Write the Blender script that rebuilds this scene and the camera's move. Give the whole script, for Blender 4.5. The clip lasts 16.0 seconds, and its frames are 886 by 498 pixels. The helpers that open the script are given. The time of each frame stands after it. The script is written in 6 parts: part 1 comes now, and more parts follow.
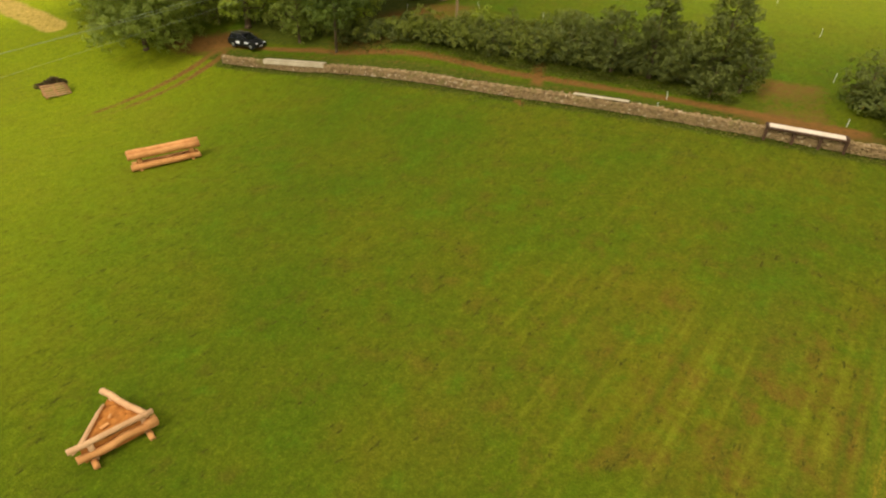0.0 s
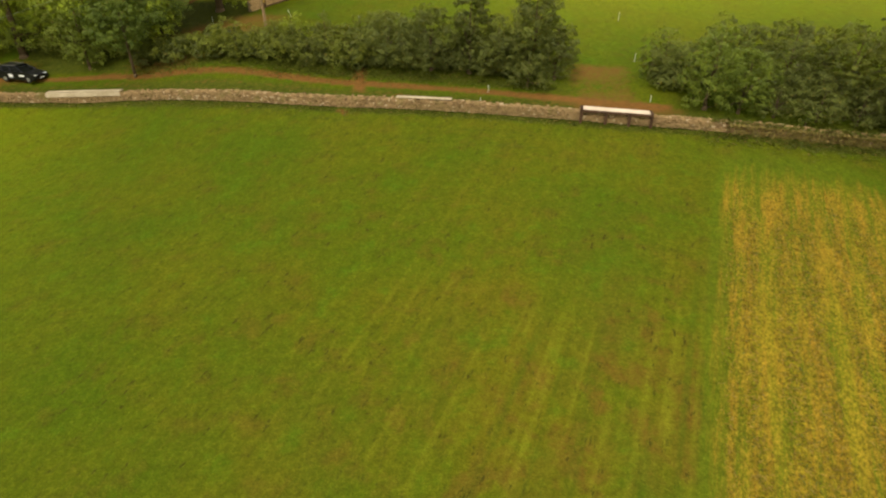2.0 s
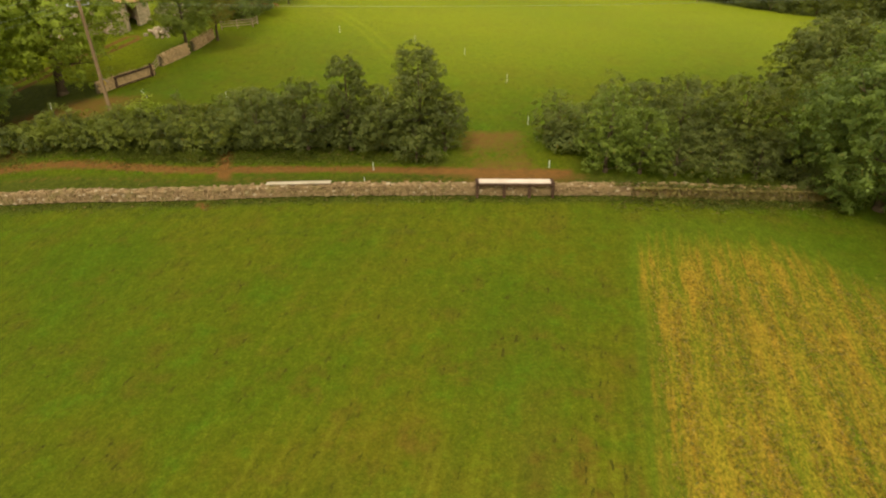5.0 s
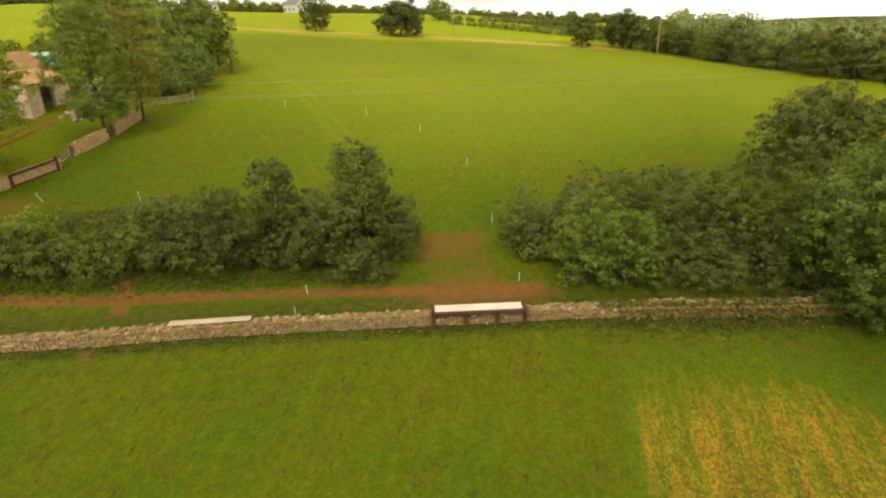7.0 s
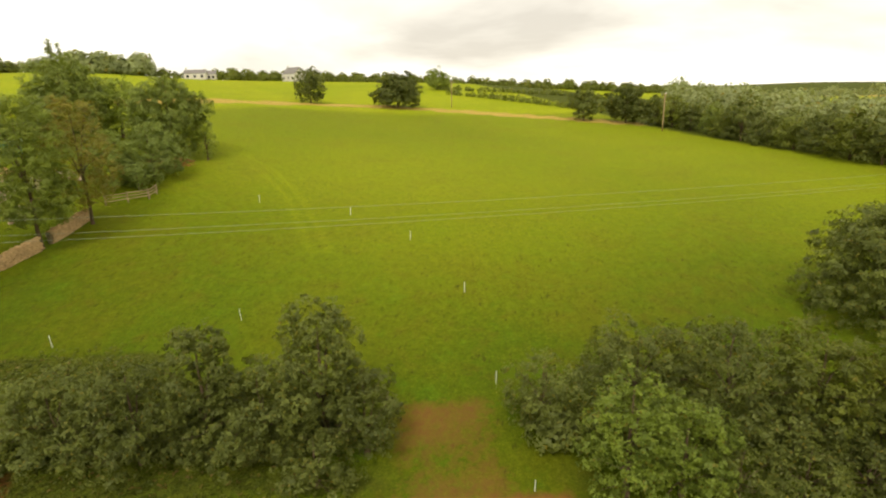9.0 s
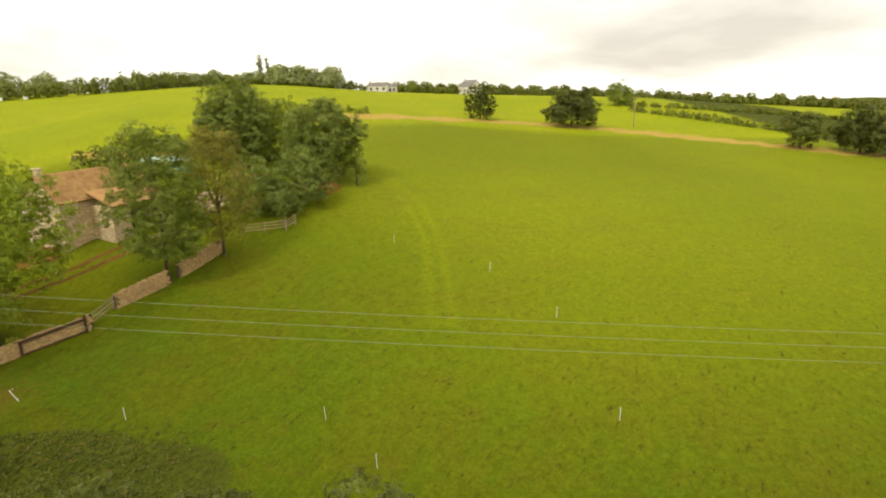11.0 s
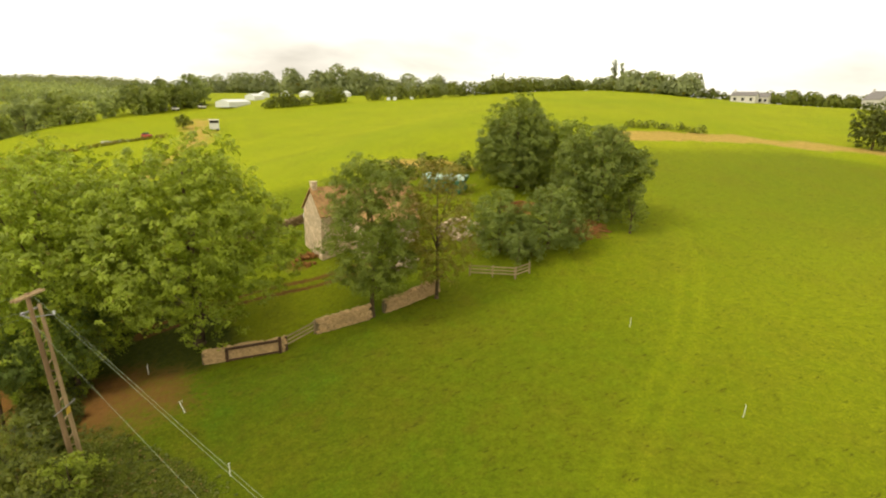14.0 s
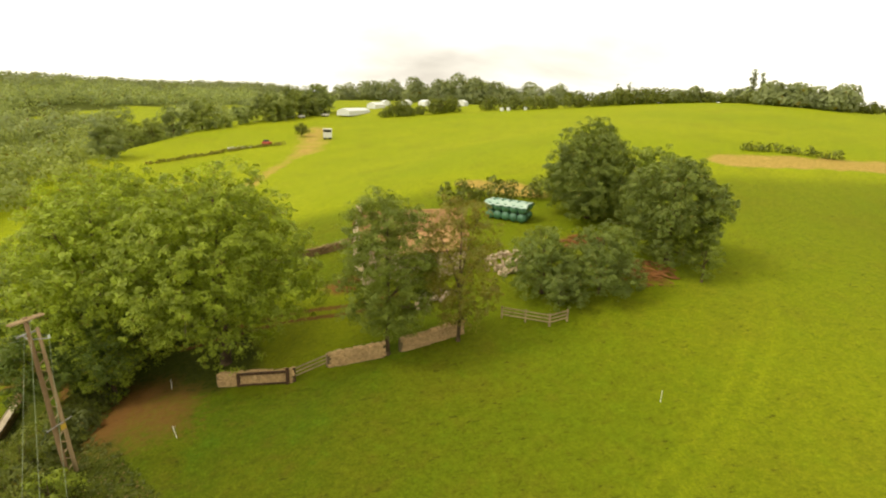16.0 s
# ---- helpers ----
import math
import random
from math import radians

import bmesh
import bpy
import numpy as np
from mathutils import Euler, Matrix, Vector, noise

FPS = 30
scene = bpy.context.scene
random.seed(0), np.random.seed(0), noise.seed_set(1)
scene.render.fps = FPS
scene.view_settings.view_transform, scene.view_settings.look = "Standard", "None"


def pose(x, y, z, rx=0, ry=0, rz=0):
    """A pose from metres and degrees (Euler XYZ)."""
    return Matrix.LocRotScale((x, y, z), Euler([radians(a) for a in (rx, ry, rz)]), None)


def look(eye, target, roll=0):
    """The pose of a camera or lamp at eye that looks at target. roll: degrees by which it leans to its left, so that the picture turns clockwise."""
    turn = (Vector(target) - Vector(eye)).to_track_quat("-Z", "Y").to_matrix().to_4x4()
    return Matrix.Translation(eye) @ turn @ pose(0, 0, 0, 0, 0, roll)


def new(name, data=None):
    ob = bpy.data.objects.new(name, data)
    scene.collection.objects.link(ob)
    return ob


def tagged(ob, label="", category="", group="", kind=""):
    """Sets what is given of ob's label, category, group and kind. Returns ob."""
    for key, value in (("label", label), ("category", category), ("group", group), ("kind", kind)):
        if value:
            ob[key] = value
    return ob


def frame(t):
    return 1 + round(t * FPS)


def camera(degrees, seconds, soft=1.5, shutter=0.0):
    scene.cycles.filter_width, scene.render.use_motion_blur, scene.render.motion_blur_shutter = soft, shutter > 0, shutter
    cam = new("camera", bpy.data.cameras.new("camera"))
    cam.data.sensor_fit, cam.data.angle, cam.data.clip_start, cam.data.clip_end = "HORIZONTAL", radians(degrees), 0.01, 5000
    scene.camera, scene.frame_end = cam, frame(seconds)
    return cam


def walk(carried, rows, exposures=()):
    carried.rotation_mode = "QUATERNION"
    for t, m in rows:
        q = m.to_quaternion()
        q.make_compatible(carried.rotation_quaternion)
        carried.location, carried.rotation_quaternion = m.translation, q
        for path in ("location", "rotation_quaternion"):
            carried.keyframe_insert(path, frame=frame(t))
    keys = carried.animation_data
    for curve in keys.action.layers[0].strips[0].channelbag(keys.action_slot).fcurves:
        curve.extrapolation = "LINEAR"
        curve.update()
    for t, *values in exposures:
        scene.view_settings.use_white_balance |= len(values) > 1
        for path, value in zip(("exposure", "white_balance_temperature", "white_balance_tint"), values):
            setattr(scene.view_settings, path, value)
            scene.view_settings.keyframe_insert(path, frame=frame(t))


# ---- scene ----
cam = camera(76.8, 16.0, soft=2.1)
PATH = [
    (0, (0.654, -1.044, 15.263), (0.609, 0.64, 14.185), 2.1),
    (0.5, (1.331, -0.605, 15.254), (1.382, 1.082, 14.18), 1.7),
    (1, (2.089, -0.089, 15.172), (2.246, 1.594, 14.103), 1.4),
    (1.5, (2.84, 0.521, 14.925), (3.108, 2.196, 13.865), 1.0),
    (2, (3.46, 1.185, 14.708), (3.845, 2.841, 13.655), 0.6),
    (2.5, (4.057, 1.822, 14.474), (4.54, 3.459, 13.432), 0.1),
    (3, (4.867, 2.689, 14.504), (5.387, 4.326, 13.48), -0.3),
    (3.5, (5.24, 3.459, 14.283), (5.8, 5.106, 13.297), -0.3),
    (6, (9.423, 10.245, 15.137), (10.161, 11.906, 14.303), -1.5),
    (6.5, (10.728, 12.242, 15.779), (11.493, 13.908, 14.979), -1.8),
    (7, (11.99, 14.36, 16.481), (12.78, 16.034, 15.725), -1.9),
    (7.5, (13.186, 16.504, 17.269), (14.002, 18.189, 16.563), -1.7),
    (8, (14.56, 18.871, 17.886), (15.399, 20.566, 17.235), -1.6),
    (8.5, (15.828, 21.146, 18.599), (16.689, 22.851, 18.004), -1.4),
    (11, (22.338, 33.23, 21.068), (22.61, 35.14, 20.54), -0.9),
    (11.5, (23.74, 35.361, 21.623), (23.818, 37.289, 21.096), -0.5),
    (12, (25.093, 37.468, 22.061), (24.96, 39.393, 21.534), -0.3),
    (12.5, (26.396, 39.49, 22.555), (26.048, 41.388, 22.027), 0.1),
    (13, (27.712, 41.485, 22.953), (27.166, 43.334, 22.423), 0.4),
    (13.5, (28.999, 43.328, 23.365), (28.27, 45.113, 22.835), 0.8),
    (14, (30.271, 45.14, 23.847), (29.393, 46.857, 23.317), 1.0),
    (14.5, (31.474, 46.963, 24.355), (30.503, 48.631, 23.828), 1.2),
    (15, (32.606, 48.76, 24.903), (31.541, 50.37, 24.379), 1.4),
    (15.5, (33.865, 50.497, 25.452), (32.706, 52.04, 24.929), 1.5),
    (16, (35.034, 52.178, 25.978), (33.791, 53.656, 25.456), 1.5),
]
walk(cam, [(t, look(eye, target, roll)) for t, eye, target, roll in PATH])


# ---------------------------------------------------------------- light
EXPOSURE = 0.4
scene.view_settings.exposure = EXPOSURE

world = bpy.data.worlds.new("overcast_sky")
scene.world = world
world.use_nodes = True
wt = world.node_tree
wt.nodes.clear()


def wnode(kind, **values):
    n = wt.nodes.new(kind)
    for k, v in values.items():
        n.inputs[k].default_value = v
    return n


sky = wt.nodes.new("ShaderNodeTexSky")
sky.sky_type = "NISHITA"
sky.sun_disc = False
sky.sun_elevation = radians(49)
sky.sun_rotation = radians(222)
w_out = wt.nodes.new("ShaderNodeOutputWorld")
w_bg = wnode("ShaderNodeBackground", Strength=0.10)
# a broken cloud layer over the sky, flattened towards the horizon
w_co = wt.nodes.new("ShaderNodeTexCoord")
w_sep = wt.nodes.new("ShaderNodeSeparateXYZ")
w_up = wt.nodes.new("ShaderNodeMath")
w_up.operation = "ADD"
w_up.inputs[1].default_value = 0.24
w_dx = wt.nodes.new("ShaderNodeMath")
w_dx.operation = "DIVIDE"
w_dy = wt.nodes.new("ShaderNodeMath")
w_dy.operation = "DIVIDE"
w_com = wt.nodes.new("ShaderNodeCombineXYZ")
w_noise = wnode("ShaderNodeTexNoise", Scale=0.55, Detail=6.0, Roughness=0.5, Distortion=0.3)
w_shift = wnode("ShaderNodeMapping")
w_shift.inputs["Location"].default_value = (0.3, 0.0, 0.0)
w_ramp = wt.nodes.new("ShaderNodeValToRGB")
w_ramp.color_ramp.elements[0].position, w_ramp.color_ramp.elements[0].color = 0.33, (6.6, 6.0, 5.0, 1)
w_ramp.color_ramp.elements[1].position, w_ramp.color_ramp.elements[1].color = 0.60, (13.7, 12.9, 11.0, 1)
w_mix = wt.nodes.new("ShaderNodeMix")
w_mix.data_type = "RGBA"
w_mix.inputs["Factor"].default_value = 0.93
L = wt.links.new
L(w_co.outputs["Generated"], w_sep.inputs[0])
L(w_sep.outputs["Z"], w_up.inputs[0])
L(w_sep.outputs["X"], w_dx.inputs[0])
L(w_up.outputs[0], w_dx.inputs[1])
L(w_sep.outputs["Y"], w_dy.inputs[0])
L(w_up.outputs[0], w_dy.inputs[1])
L(w_dx.outputs[0], w_com.inputs["X"])
L(w_dy.outputs[0], w_com.inputs["Y"])
L(w_com.outputs[0], w_shift.inputs["Vector"])
L(w_shift.outputs[0], w_noise.inputs["Vector"])
L(w_noise.outputs["Fac"], w_ramp.inputs[0])
L(sky.outputs[0], w_mix.inputs["A"])
L(w_ramp.outputs[0], w_mix.inputs["B"])
L(w_mix.outputs["Result"], w_bg.inputs["Color"])
L(w_bg.outputs[0], w_out.inputs["Surface"])

sun = new("sun", bpy.data.lights.new("sun", "SUN"))
sun.data.energy = 1.5
sun.data.angle = radians(12)
sun.data.color = (1.0, 0.93, 0.80)
sun.matrix_world = look((-50, 5, 85), (0, 60, 0))

# ---------------------------------------------------------------- materials


class Mat:
    """A small builder of node materials."""

    def __init__(self, name):
        self.m = bpy.data.materials.new(name)
        self.m.use_nodes = True
        self.t = self.m.node_tree
        self.bsdf = self.t.nodes["Principled BSDF"]
        self.out = self.t.nodes["Material Output"]

    def node(self, kind, **values):
        n = self.t.nodes.new(kind)
        for k, v in values.items():
            n.inputs[k].default_value = v
        return n

    def link(self, a, b):
        self.t.links.new(a, b)

    def coords(self, scale=(1, 1, 1), turn=0.0, kind="Object"):
        c = self.node("ShaderNodeTexCoord")
        mp = self.node("ShaderNodeMapping")
        mp.inputs["Rotation"].default_value = (0, 0, turn)
        self.link(c.outputs[kind], mp.inputs["Vector"])
        st = self.node("ShaderNodeMapping")
        st.inputs["Scale"].default_value = scale
        self.link(mp.outputs[0], st.inputs["Vector"])
        return st.outputs[0]

    def noise(self, vec, scale, detail=4.0, rough=0.55):
        n = self.node("ShaderNodeTexNoise", Scale=scale, Detail=detail, Roughness=rough)
        if vec is not None:
            self.link(vec, n.inputs["Vector"])
        return n.outputs["Fac"]

    def span(self, value, a, b, lo=0.0, hi=1.0):
        n = self.node("ShaderNodeMapRange")
        for k, v in zip(("From Min", "From Max", "To Min", "To Max"), (a, b, lo, hi)):
            n.inputs[k].default_value = v
        self.link(value, n.inputs["Value"])
        return n.outputs[0]

    def mix(self, fac, a, b, how="MIX"):
        n = self.node("ShaderNodeMix")
        n.data_type = "RGBA"
        n.blend_type = how
        for key, v in (("Factor", fac), ("A", a), ("B", b)):
            sock = n.inputs[key]
            if isinstance(v, (int, float)):
                sock.default_value = v
            elif isinstance(v, tuple):
                sock.default_value = (*v, 1.0) if len(v) == 3 else v
            else:
                self.link(v, sock)
        return n.outputs["Result"]

    def math(self, op, a, b=0.0):
        n = self.node("ShaderNodeMath")
        n.operation = op
        for k, v in enumerate((a, b)):
            if isinstance(v, (int, float)):
                n.inputs[k].default_value = v
            else:
                self.link(v, n.inputs[k])
        return n.outputs[0]

    def bump(self, height, strength=0.4, distance=0.05):
        n = self.node("ShaderNodeBump", Strength=strength, Distance=distance)
        self.link(height, n.inputs["Height"])
        self.link(n.outputs[0], self.bsdf.inputs["Normal"])

    def done(self, colour, rough=0.9, metal=0.0, spec=0.2):
        if isinstance(colour, tuple):
            self.bsdf.inputs["Base Color"].default_value = (*colour, 1.0)
        else:
            self.link(colour, self.bsdf.inputs["Base Color"])
        self.bsdf.inputs["Roughness"].default_value = rough
        self.bsdf.inputs["Metallic"].default_value = metal
        self.bsdf.inputs["Specular IOR Level"].default_value = spec
        return self.m


def weathered(name, colour, dark, scale=6.0, rough=0.85, stretch=(1, 1, 1), bump=0.3, spec=0.2, vary=0.25):
    """Two-scale mottled surface; each object and each loose piece is a little different."""
    b = Mat(name)
    v = b.coords(stretch)
    big, fine = b.noise(v, scale * 0.25, 3.0), b.noise(v, scale * 3.0, 5.0, 0.65)
    c = b.mix(b.span(big, 0.3, 0.7), dark, colour)
    c = b.mix(b.span(fine, 0.35, 0.75, 0.0, 0.55), c, tuple(0.55 * k for k in dark))
    info, geo = b.node("ShaderNodeObjectInfo"), b.node("ShaderNodeNewGeometry")
    r = b.math("ADD", info.outputs["Random"], geo.outputs["Random Per Island"])
    c = b.mix(1.0, c, b.mix(b.span(r, 0.0, 2.0), (1 - vary,) * 3, (1 + vary,) * 3), "MULTIPLY")
    b.bump(fine, bump, 0.03)
    return b.done(c, rough, 0.0, spec)


def plain(name, colour, rough=0.6, metal=0.0, spec=0.4):
    b = Mat(name)
    n = b.noise(b.coords(), 9.0, 4.0)
    c = b.mix(b.span(n, 0.3, 0.7, 0.0, 0.35), colour, tuple(0.6 * k for k in colour))
    return b.done(c, rough, metal, spec)


def leaf_material(name, light, dark, warm=(0.20, 0.17, 0.02), warmth=0.05, grain=0.9):
    b = Mat(name)
    geo, info = b.node("ShaderNodeNewGeometry"), b.node("ShaderNodeObjectInfo")
    big = b.noise(b.coords(), grain, 4.0)
    # lift that puts veiling haze and glare into every leaf colour
    light, dark = (tuple(k * s for k, s in zip(c, (1.18, 1.22, 1.4))) for c in (light, dark))
    c = b.mix(b.span(big, 0.38, 0.64), dark, light)
    c = b.mix(b.math("MULTIPLY", geo.outputs["Random Per Island"], 0.3), c, dark)
    pick = b.span(geo.outputs["Random Per Island"], 1.0 - warmth, 1.0 - 0.5 * warmth)
    c = b.mix(pick, c, warm)
    c = b.mix(1.0, c, b.mix(info.outputs["Random"], (0.85,) * 3, (1.15,) * 3), "MULTIPLY")
    b.done(c, 0.55, 0.0, 0.25)
    tr = b.node("ShaderNodeBsdfTranslucent")
    b.link(b.mix(1.0, c, (1.25, 1.2, 0.6), "MULTIPLY"), tr.inputs["Color"])
    both = b.node("ShaderNodeMixShader", Fac=0.38)
    b.link(b.bsdf.outputs[0], both.inputs[1])
    b.link(tr.outputs[0], both.inputs[2])
    b.link(both.outputs[0], b.out.inputs["Surface"])
    return b.m


def ground_material():
    b = Mat("pasture")
    flat = b.coords()
    cover = b.node("ShaderNodeVertexColor")
    cover.layer_name = "cover"
    tone = b.node("ShaderNodeVertexColor")
    tone.layer_name = "tone"
    cs, ts = b.node("ShaderNodeSeparateColor"), b.node("ShaderNodeSeparateColor")
    b.link(cover.outputs[0], cs.inputs[0])
    b.link(tone.outputs[0], ts.inputs[0])
    wide, mid = b.noise(flat, 0.035, 3.0), b.noise(flat, 0.25, 4.0, 0.6)
    fine, blade = b.noise(flat, 2.2, 5.0, 0.65), b.noise(flat, 9.0, 4.0, 0.75)
    grain = b.noise(flat, 28.0, 2.0, 0.7)
    # the pasture itself
    hue, patch = b.noise(flat, 0.13, 4.0, 0.6), b.noise(flat, 0.55, 5.0, 0.65)
    near = b.mix(b.span(hue, 0.36, 0.62), (0.094, 0.126, 0.004), (0.142, 0.116, 0.007))
    near = b.mix(b.span(b.noise(b.coords((1.0, 0.5, 0.0), radians(36.0)), 0.11, 5.0, 0.68), 0.47, 0.66, 0.0, 0.8), near, (0.122, 0.082, 0.012))
    near = b.mix(b.span(patch, 0.50, 0.63, 0.0, 0.8), near, (0.155, 0.078, 0.013))
    fresh = b.mix(b.span(hue, 0.36, 0.66), (0.064, 0.104, 0.003), (0.096, 0.110, 0.004))
    fresh = b.mix(b.span(patch, 0.53, 0.70, 0.0, 0.6), fresh, (0.098, 0.078, 0.008))
    near = b.mix(cs.outputs[2], fresh, near)
    near = b.mix(b.span(patch, 0.44, 0.30, 0.0, 0.6), near, (0.070, 0.140, 0.005))
    lime = b.mix(b.span(wide, 0.35, 0.65), (0.274, 0.325, 0.005), (0.324, 0.360, 0.007))
    lime = b.mix(b.span(hue, 0.5, 0.75, 0.0, 0.45), lime, (0.230, 0.220, 0.014))
    c = b.mix(ts.outputs[0], near, lime)
    # mowing lines
    rows = b.coords((1.0, 0.022, 0.0), radians(36.0))
    swath, scratch = b.noise(rows, 1.5, 1.2, 0.5), b.noise(b.coords((1.0, 0.30, 0.0), radians(36.0)), 3.2, 4.0, 0.7)
    c = b.mix(b.math("MULTIPLY", b.math("MULTIPLY", b.span(swath, 0.54, 0.67, 0.0, 0.75), b.span(mid, 0.36, 0.60, 0.15, 1.0)), cs.outputs[2]), c, (0.205, 0.200, 0.012))
    c = b.mix(b.math("MULTIPLY", b.span(swath, 0.47, 0.34, 0.0, 0.6), cs.outputs[2]), c, (0.062, 0.095, 0.005))
    fleck = b.math("MULTIPLY", b.span(scratch, 0.585, 0.645, 0.0, 0.85), b.span(patch, 0.42, 0.56, 0.1, 1.0))
    c = b.mix(b.math("MULTIPLY", fleck, b.math("SUBTRACT", 1.0, b.math("MULTIPLY", ts.outputs[0], 0.45))), c, (0.040, 0.038, 0.006))
    # dry cut strip
    dry_rows = b.noise(b.coords((1.0, 0.085, 0.0), radians(36.0)), 1.9, 6.0, 0.72)
    pale_rows = b.noise(b.coords((1.0, 0.05, 0.0), radians(36.0)), 1.1, 4.0, 0.65)
    tuft = b.noise(b.coords((1.0, 0.55, 1.0), radians(36.0)), 8.5, 4.0, 0.7)
    straw = b.mix(b.span(dry_rows, 0.40, 0.60), (0.125, 0.150, 0.007), (0.330, 0.195, 0.018))
    straw = b.mix(b.span(pale_rows, 0.50, 0.64, 0.0, 0.65), straw, (0.275, 0.240, 0.012))
    straw = b.mix(b.span(patch, 0.56, 0.70, 0.0, 0.7), straw, (0.100, 0.150, 0.007))
    # dark flecks paint the small shadows among the straw clumps
    straw = b.mix(b.span(tuft, 0.50, 0.58, 0.0, 0.65), straw, (0.095, 0.068, 0.009))
    straw = b.mix(b.span(tuft, 0.47, 0.38, 0.0, 0.6), straw, (0.430, 0.270, 0.030))
    edge = b.span(b.math("ADD", cs.outputs[1], b.math("MULTIPLY", b.math("SUBTRACT", dry_rows, 0.5), 1.5)), 0.35, 0.95)
    c = b.mix(b.span(cs.outputs[1], 0.02, 0.2, 0.0, 0.6), c, (0.088, 0.135, 0.006))
    c = b.mix(edge, c, straw)
    # hay-coloured margins
    hay = b.mix(b.span(fine, 0.35, 0.65), (0.56, 0.37, 0.10), (0.40, 0.28, 0.055))
    c = b.mix(b.span(b.math("ADD", ts.outputs[1], b.math("MULTIPLY", b.math("SUBTRACT", mid, 0.5), 0.9)), 0.35, 0.7), c, hay)
    # rank grass
    rank = b.mix(b.span(fine, 0.35, 0.7), (0.044, 0.058, 0.007), (0.086, 0.093, 0.011))
    c = b.mix(b.span(b.math("ADD", ts.outputs[2], b.math("MULTIPLY", b.math("SUBTRACT", mid, 0.5), 0.8)), 0.3, 0.75), c, rank)
    # blades and tufts
    c = b.mix(b.span(fine, 0.54, 0.74, 0.0, 0.32), c, (0.055, 0.070, 0.005))
    c = b.mix(b.span(blade, 0.48, 0.75, 0.0, 0.36), c, (0.240, 0.240, 0.018))
    c = b.mix(b.span(grain, 0.42, 0.62, 0.0, 0.4), c, (0.040, 0.055, 0.004))
    # uneven sward
    sward = b.noise(b.coords((1.0, 0.7, 1.0), radians(20.0)), 1.7, 6.0, 0.76)
    c = b.mix(1.0, c, b.mix(b.span(sward, 0.3, 0.7), (0.80, 0.83, 0.78), (1.18, 1.15, 1.15)), "MULTIPLY")
    c = b.mix(1.0, c, b.mix(b.span(b.noise(flat, 4.2, 4.0, 0.7), 0.34, 0.66), (0.84,) * 3, (1.16,) * 3), "MULTIPLY")
    # bare reddish earth
    earth = b.mix(b.span(fine, 0.35, 0.7), (0.215, 0.098, 0.025), (0.135, 0.068, 0.018))
    bare = b.math("ADD", cs.outputs[0], b.math("MULTIPLY", b.math("SUBTRACT", fine, 0.5), 0.8))
    bare = b.math("ADD", bare, b.math("MULTIPLY", b.math("SUBTRACT", mid, 0.5), 0.5))
    c = b.mix(b.span(bare, 0.3, 0.7, 0.0, 0.95), c, earth)
    b.bump(b.math("ADD", fine, b.math("MULTIPLY", blade, 0.5)), 0.8, 0.16)
    return b.done(c, 0.95, 0.0, 0.05)


M_GROUND = ground_material()
def field_stone(name):
    """Rubble in which each stone has its own tone, with pale lichen and moss."""
    b = Mat(name)
    geo, info = b.node("ShaderNodeNewGeometry"), b.node("ShaderNodeObjectInfo")
    one = b.math("FRACT", b.math("ADD", info.outputs["Random"], geo.outputs["Random Per Island"]))
    world_v = b.node("ShaderNodeTexCoord").outputs["Object"]
    c = b.mix(b.span(one, 0.0, 0.6), (0.185, 0.118, 0.052), (0.325, 0.215, 0.096))
    c = b.mix(b.span(one, 0.90, 0.97), c, (0.52, 0.40, 0.24))
    fine = b.noise(world_v, 14.0, 5.0, 0.7)
    c = b.mix(b.span(fine, 0.40, 0.70, 0.0, 0.6), c, (0.17, 0.115, 0.055))
    c = b.mix(b.span(b.noise(world_v, 0.9, 4.0, 0.65), 0.52, 0.68, 0.0, 0.55), c, (0.16, 0.15, 0.035))
    b.bump(fine, 0.4, 0.03)
    return b.done(c, 0.93)


M_STONE = field_stone("rubble_limestone")
M_MORTAR = weathered("earth_and_moss_core", (0.23, 0.17, 0.09), (0.14, 0.115, 0.05), 4.0, 0.95)
M_PALE = weathered("pale_sawn_board", (0.58, 0.48, 0.33), (0.44, 0.35, 0.22), 3.0, 0.8, vary=0.1)
M_WHITE = weathered("white_painted_board", (0.82, 0.78, 0.70), (0.70, 0.64, 0.54), 3.0, 0.7, vary=0.05)
M_TOPBOARD = weathered("faded_cream_paint", (0.76, 0.62, 0.48), (0.64, 0.50, 0.36), 3.0, 0.75, vary=0.05)
M_BROWN = weathered("dark_stained_timber", (0.110, 0.058, 0.028), (0.060, 0.033, 0.017), 6.0, 0.8)
M_LOG = weathered("peeled_log", (0.68, 0.33, 0.11), (0.46, 0.195, 0.055), 5.0, 0.75, vary=0.15)
M_LOGPALE = weathered("pale_peeled_log", (0.66, 0.40, 0.20), (0.50, 0.27, 0.12), 4.0, 0.75, vary=0.12)
M_CHIP = weathered("bark_chippings", (0.54, 0.21, 0.04), (0.34, 0.12, 0.022), 14.0, 0.95, bump=0.8)
M_POLE = weathered("weathered_pole_timber", (0.50, 0.36, 0.19), (0.31, 0.21, 0.10), 5.0, 0.85, (1, 1, 0.15))
M_STEEL = plain("galvanised_steel", (0.36, 0.34, 0.30), 0.5, 0.6)
M_PORCELAIN = plain("white_porcelain", (0.80, 0.78, 0.72), 0.2)
M_YELLOW = plain("yellow_sign_plate", (0.62, 0.42, 0.05), 0.5)
M_WIRE = plain("aluminium_conductor", (0.27, 0.31, 0.17), 0.5, 0.3)
M_STAKE = plain("white_marker_stake", (0.76, 0.76, 0.62), 0.6)
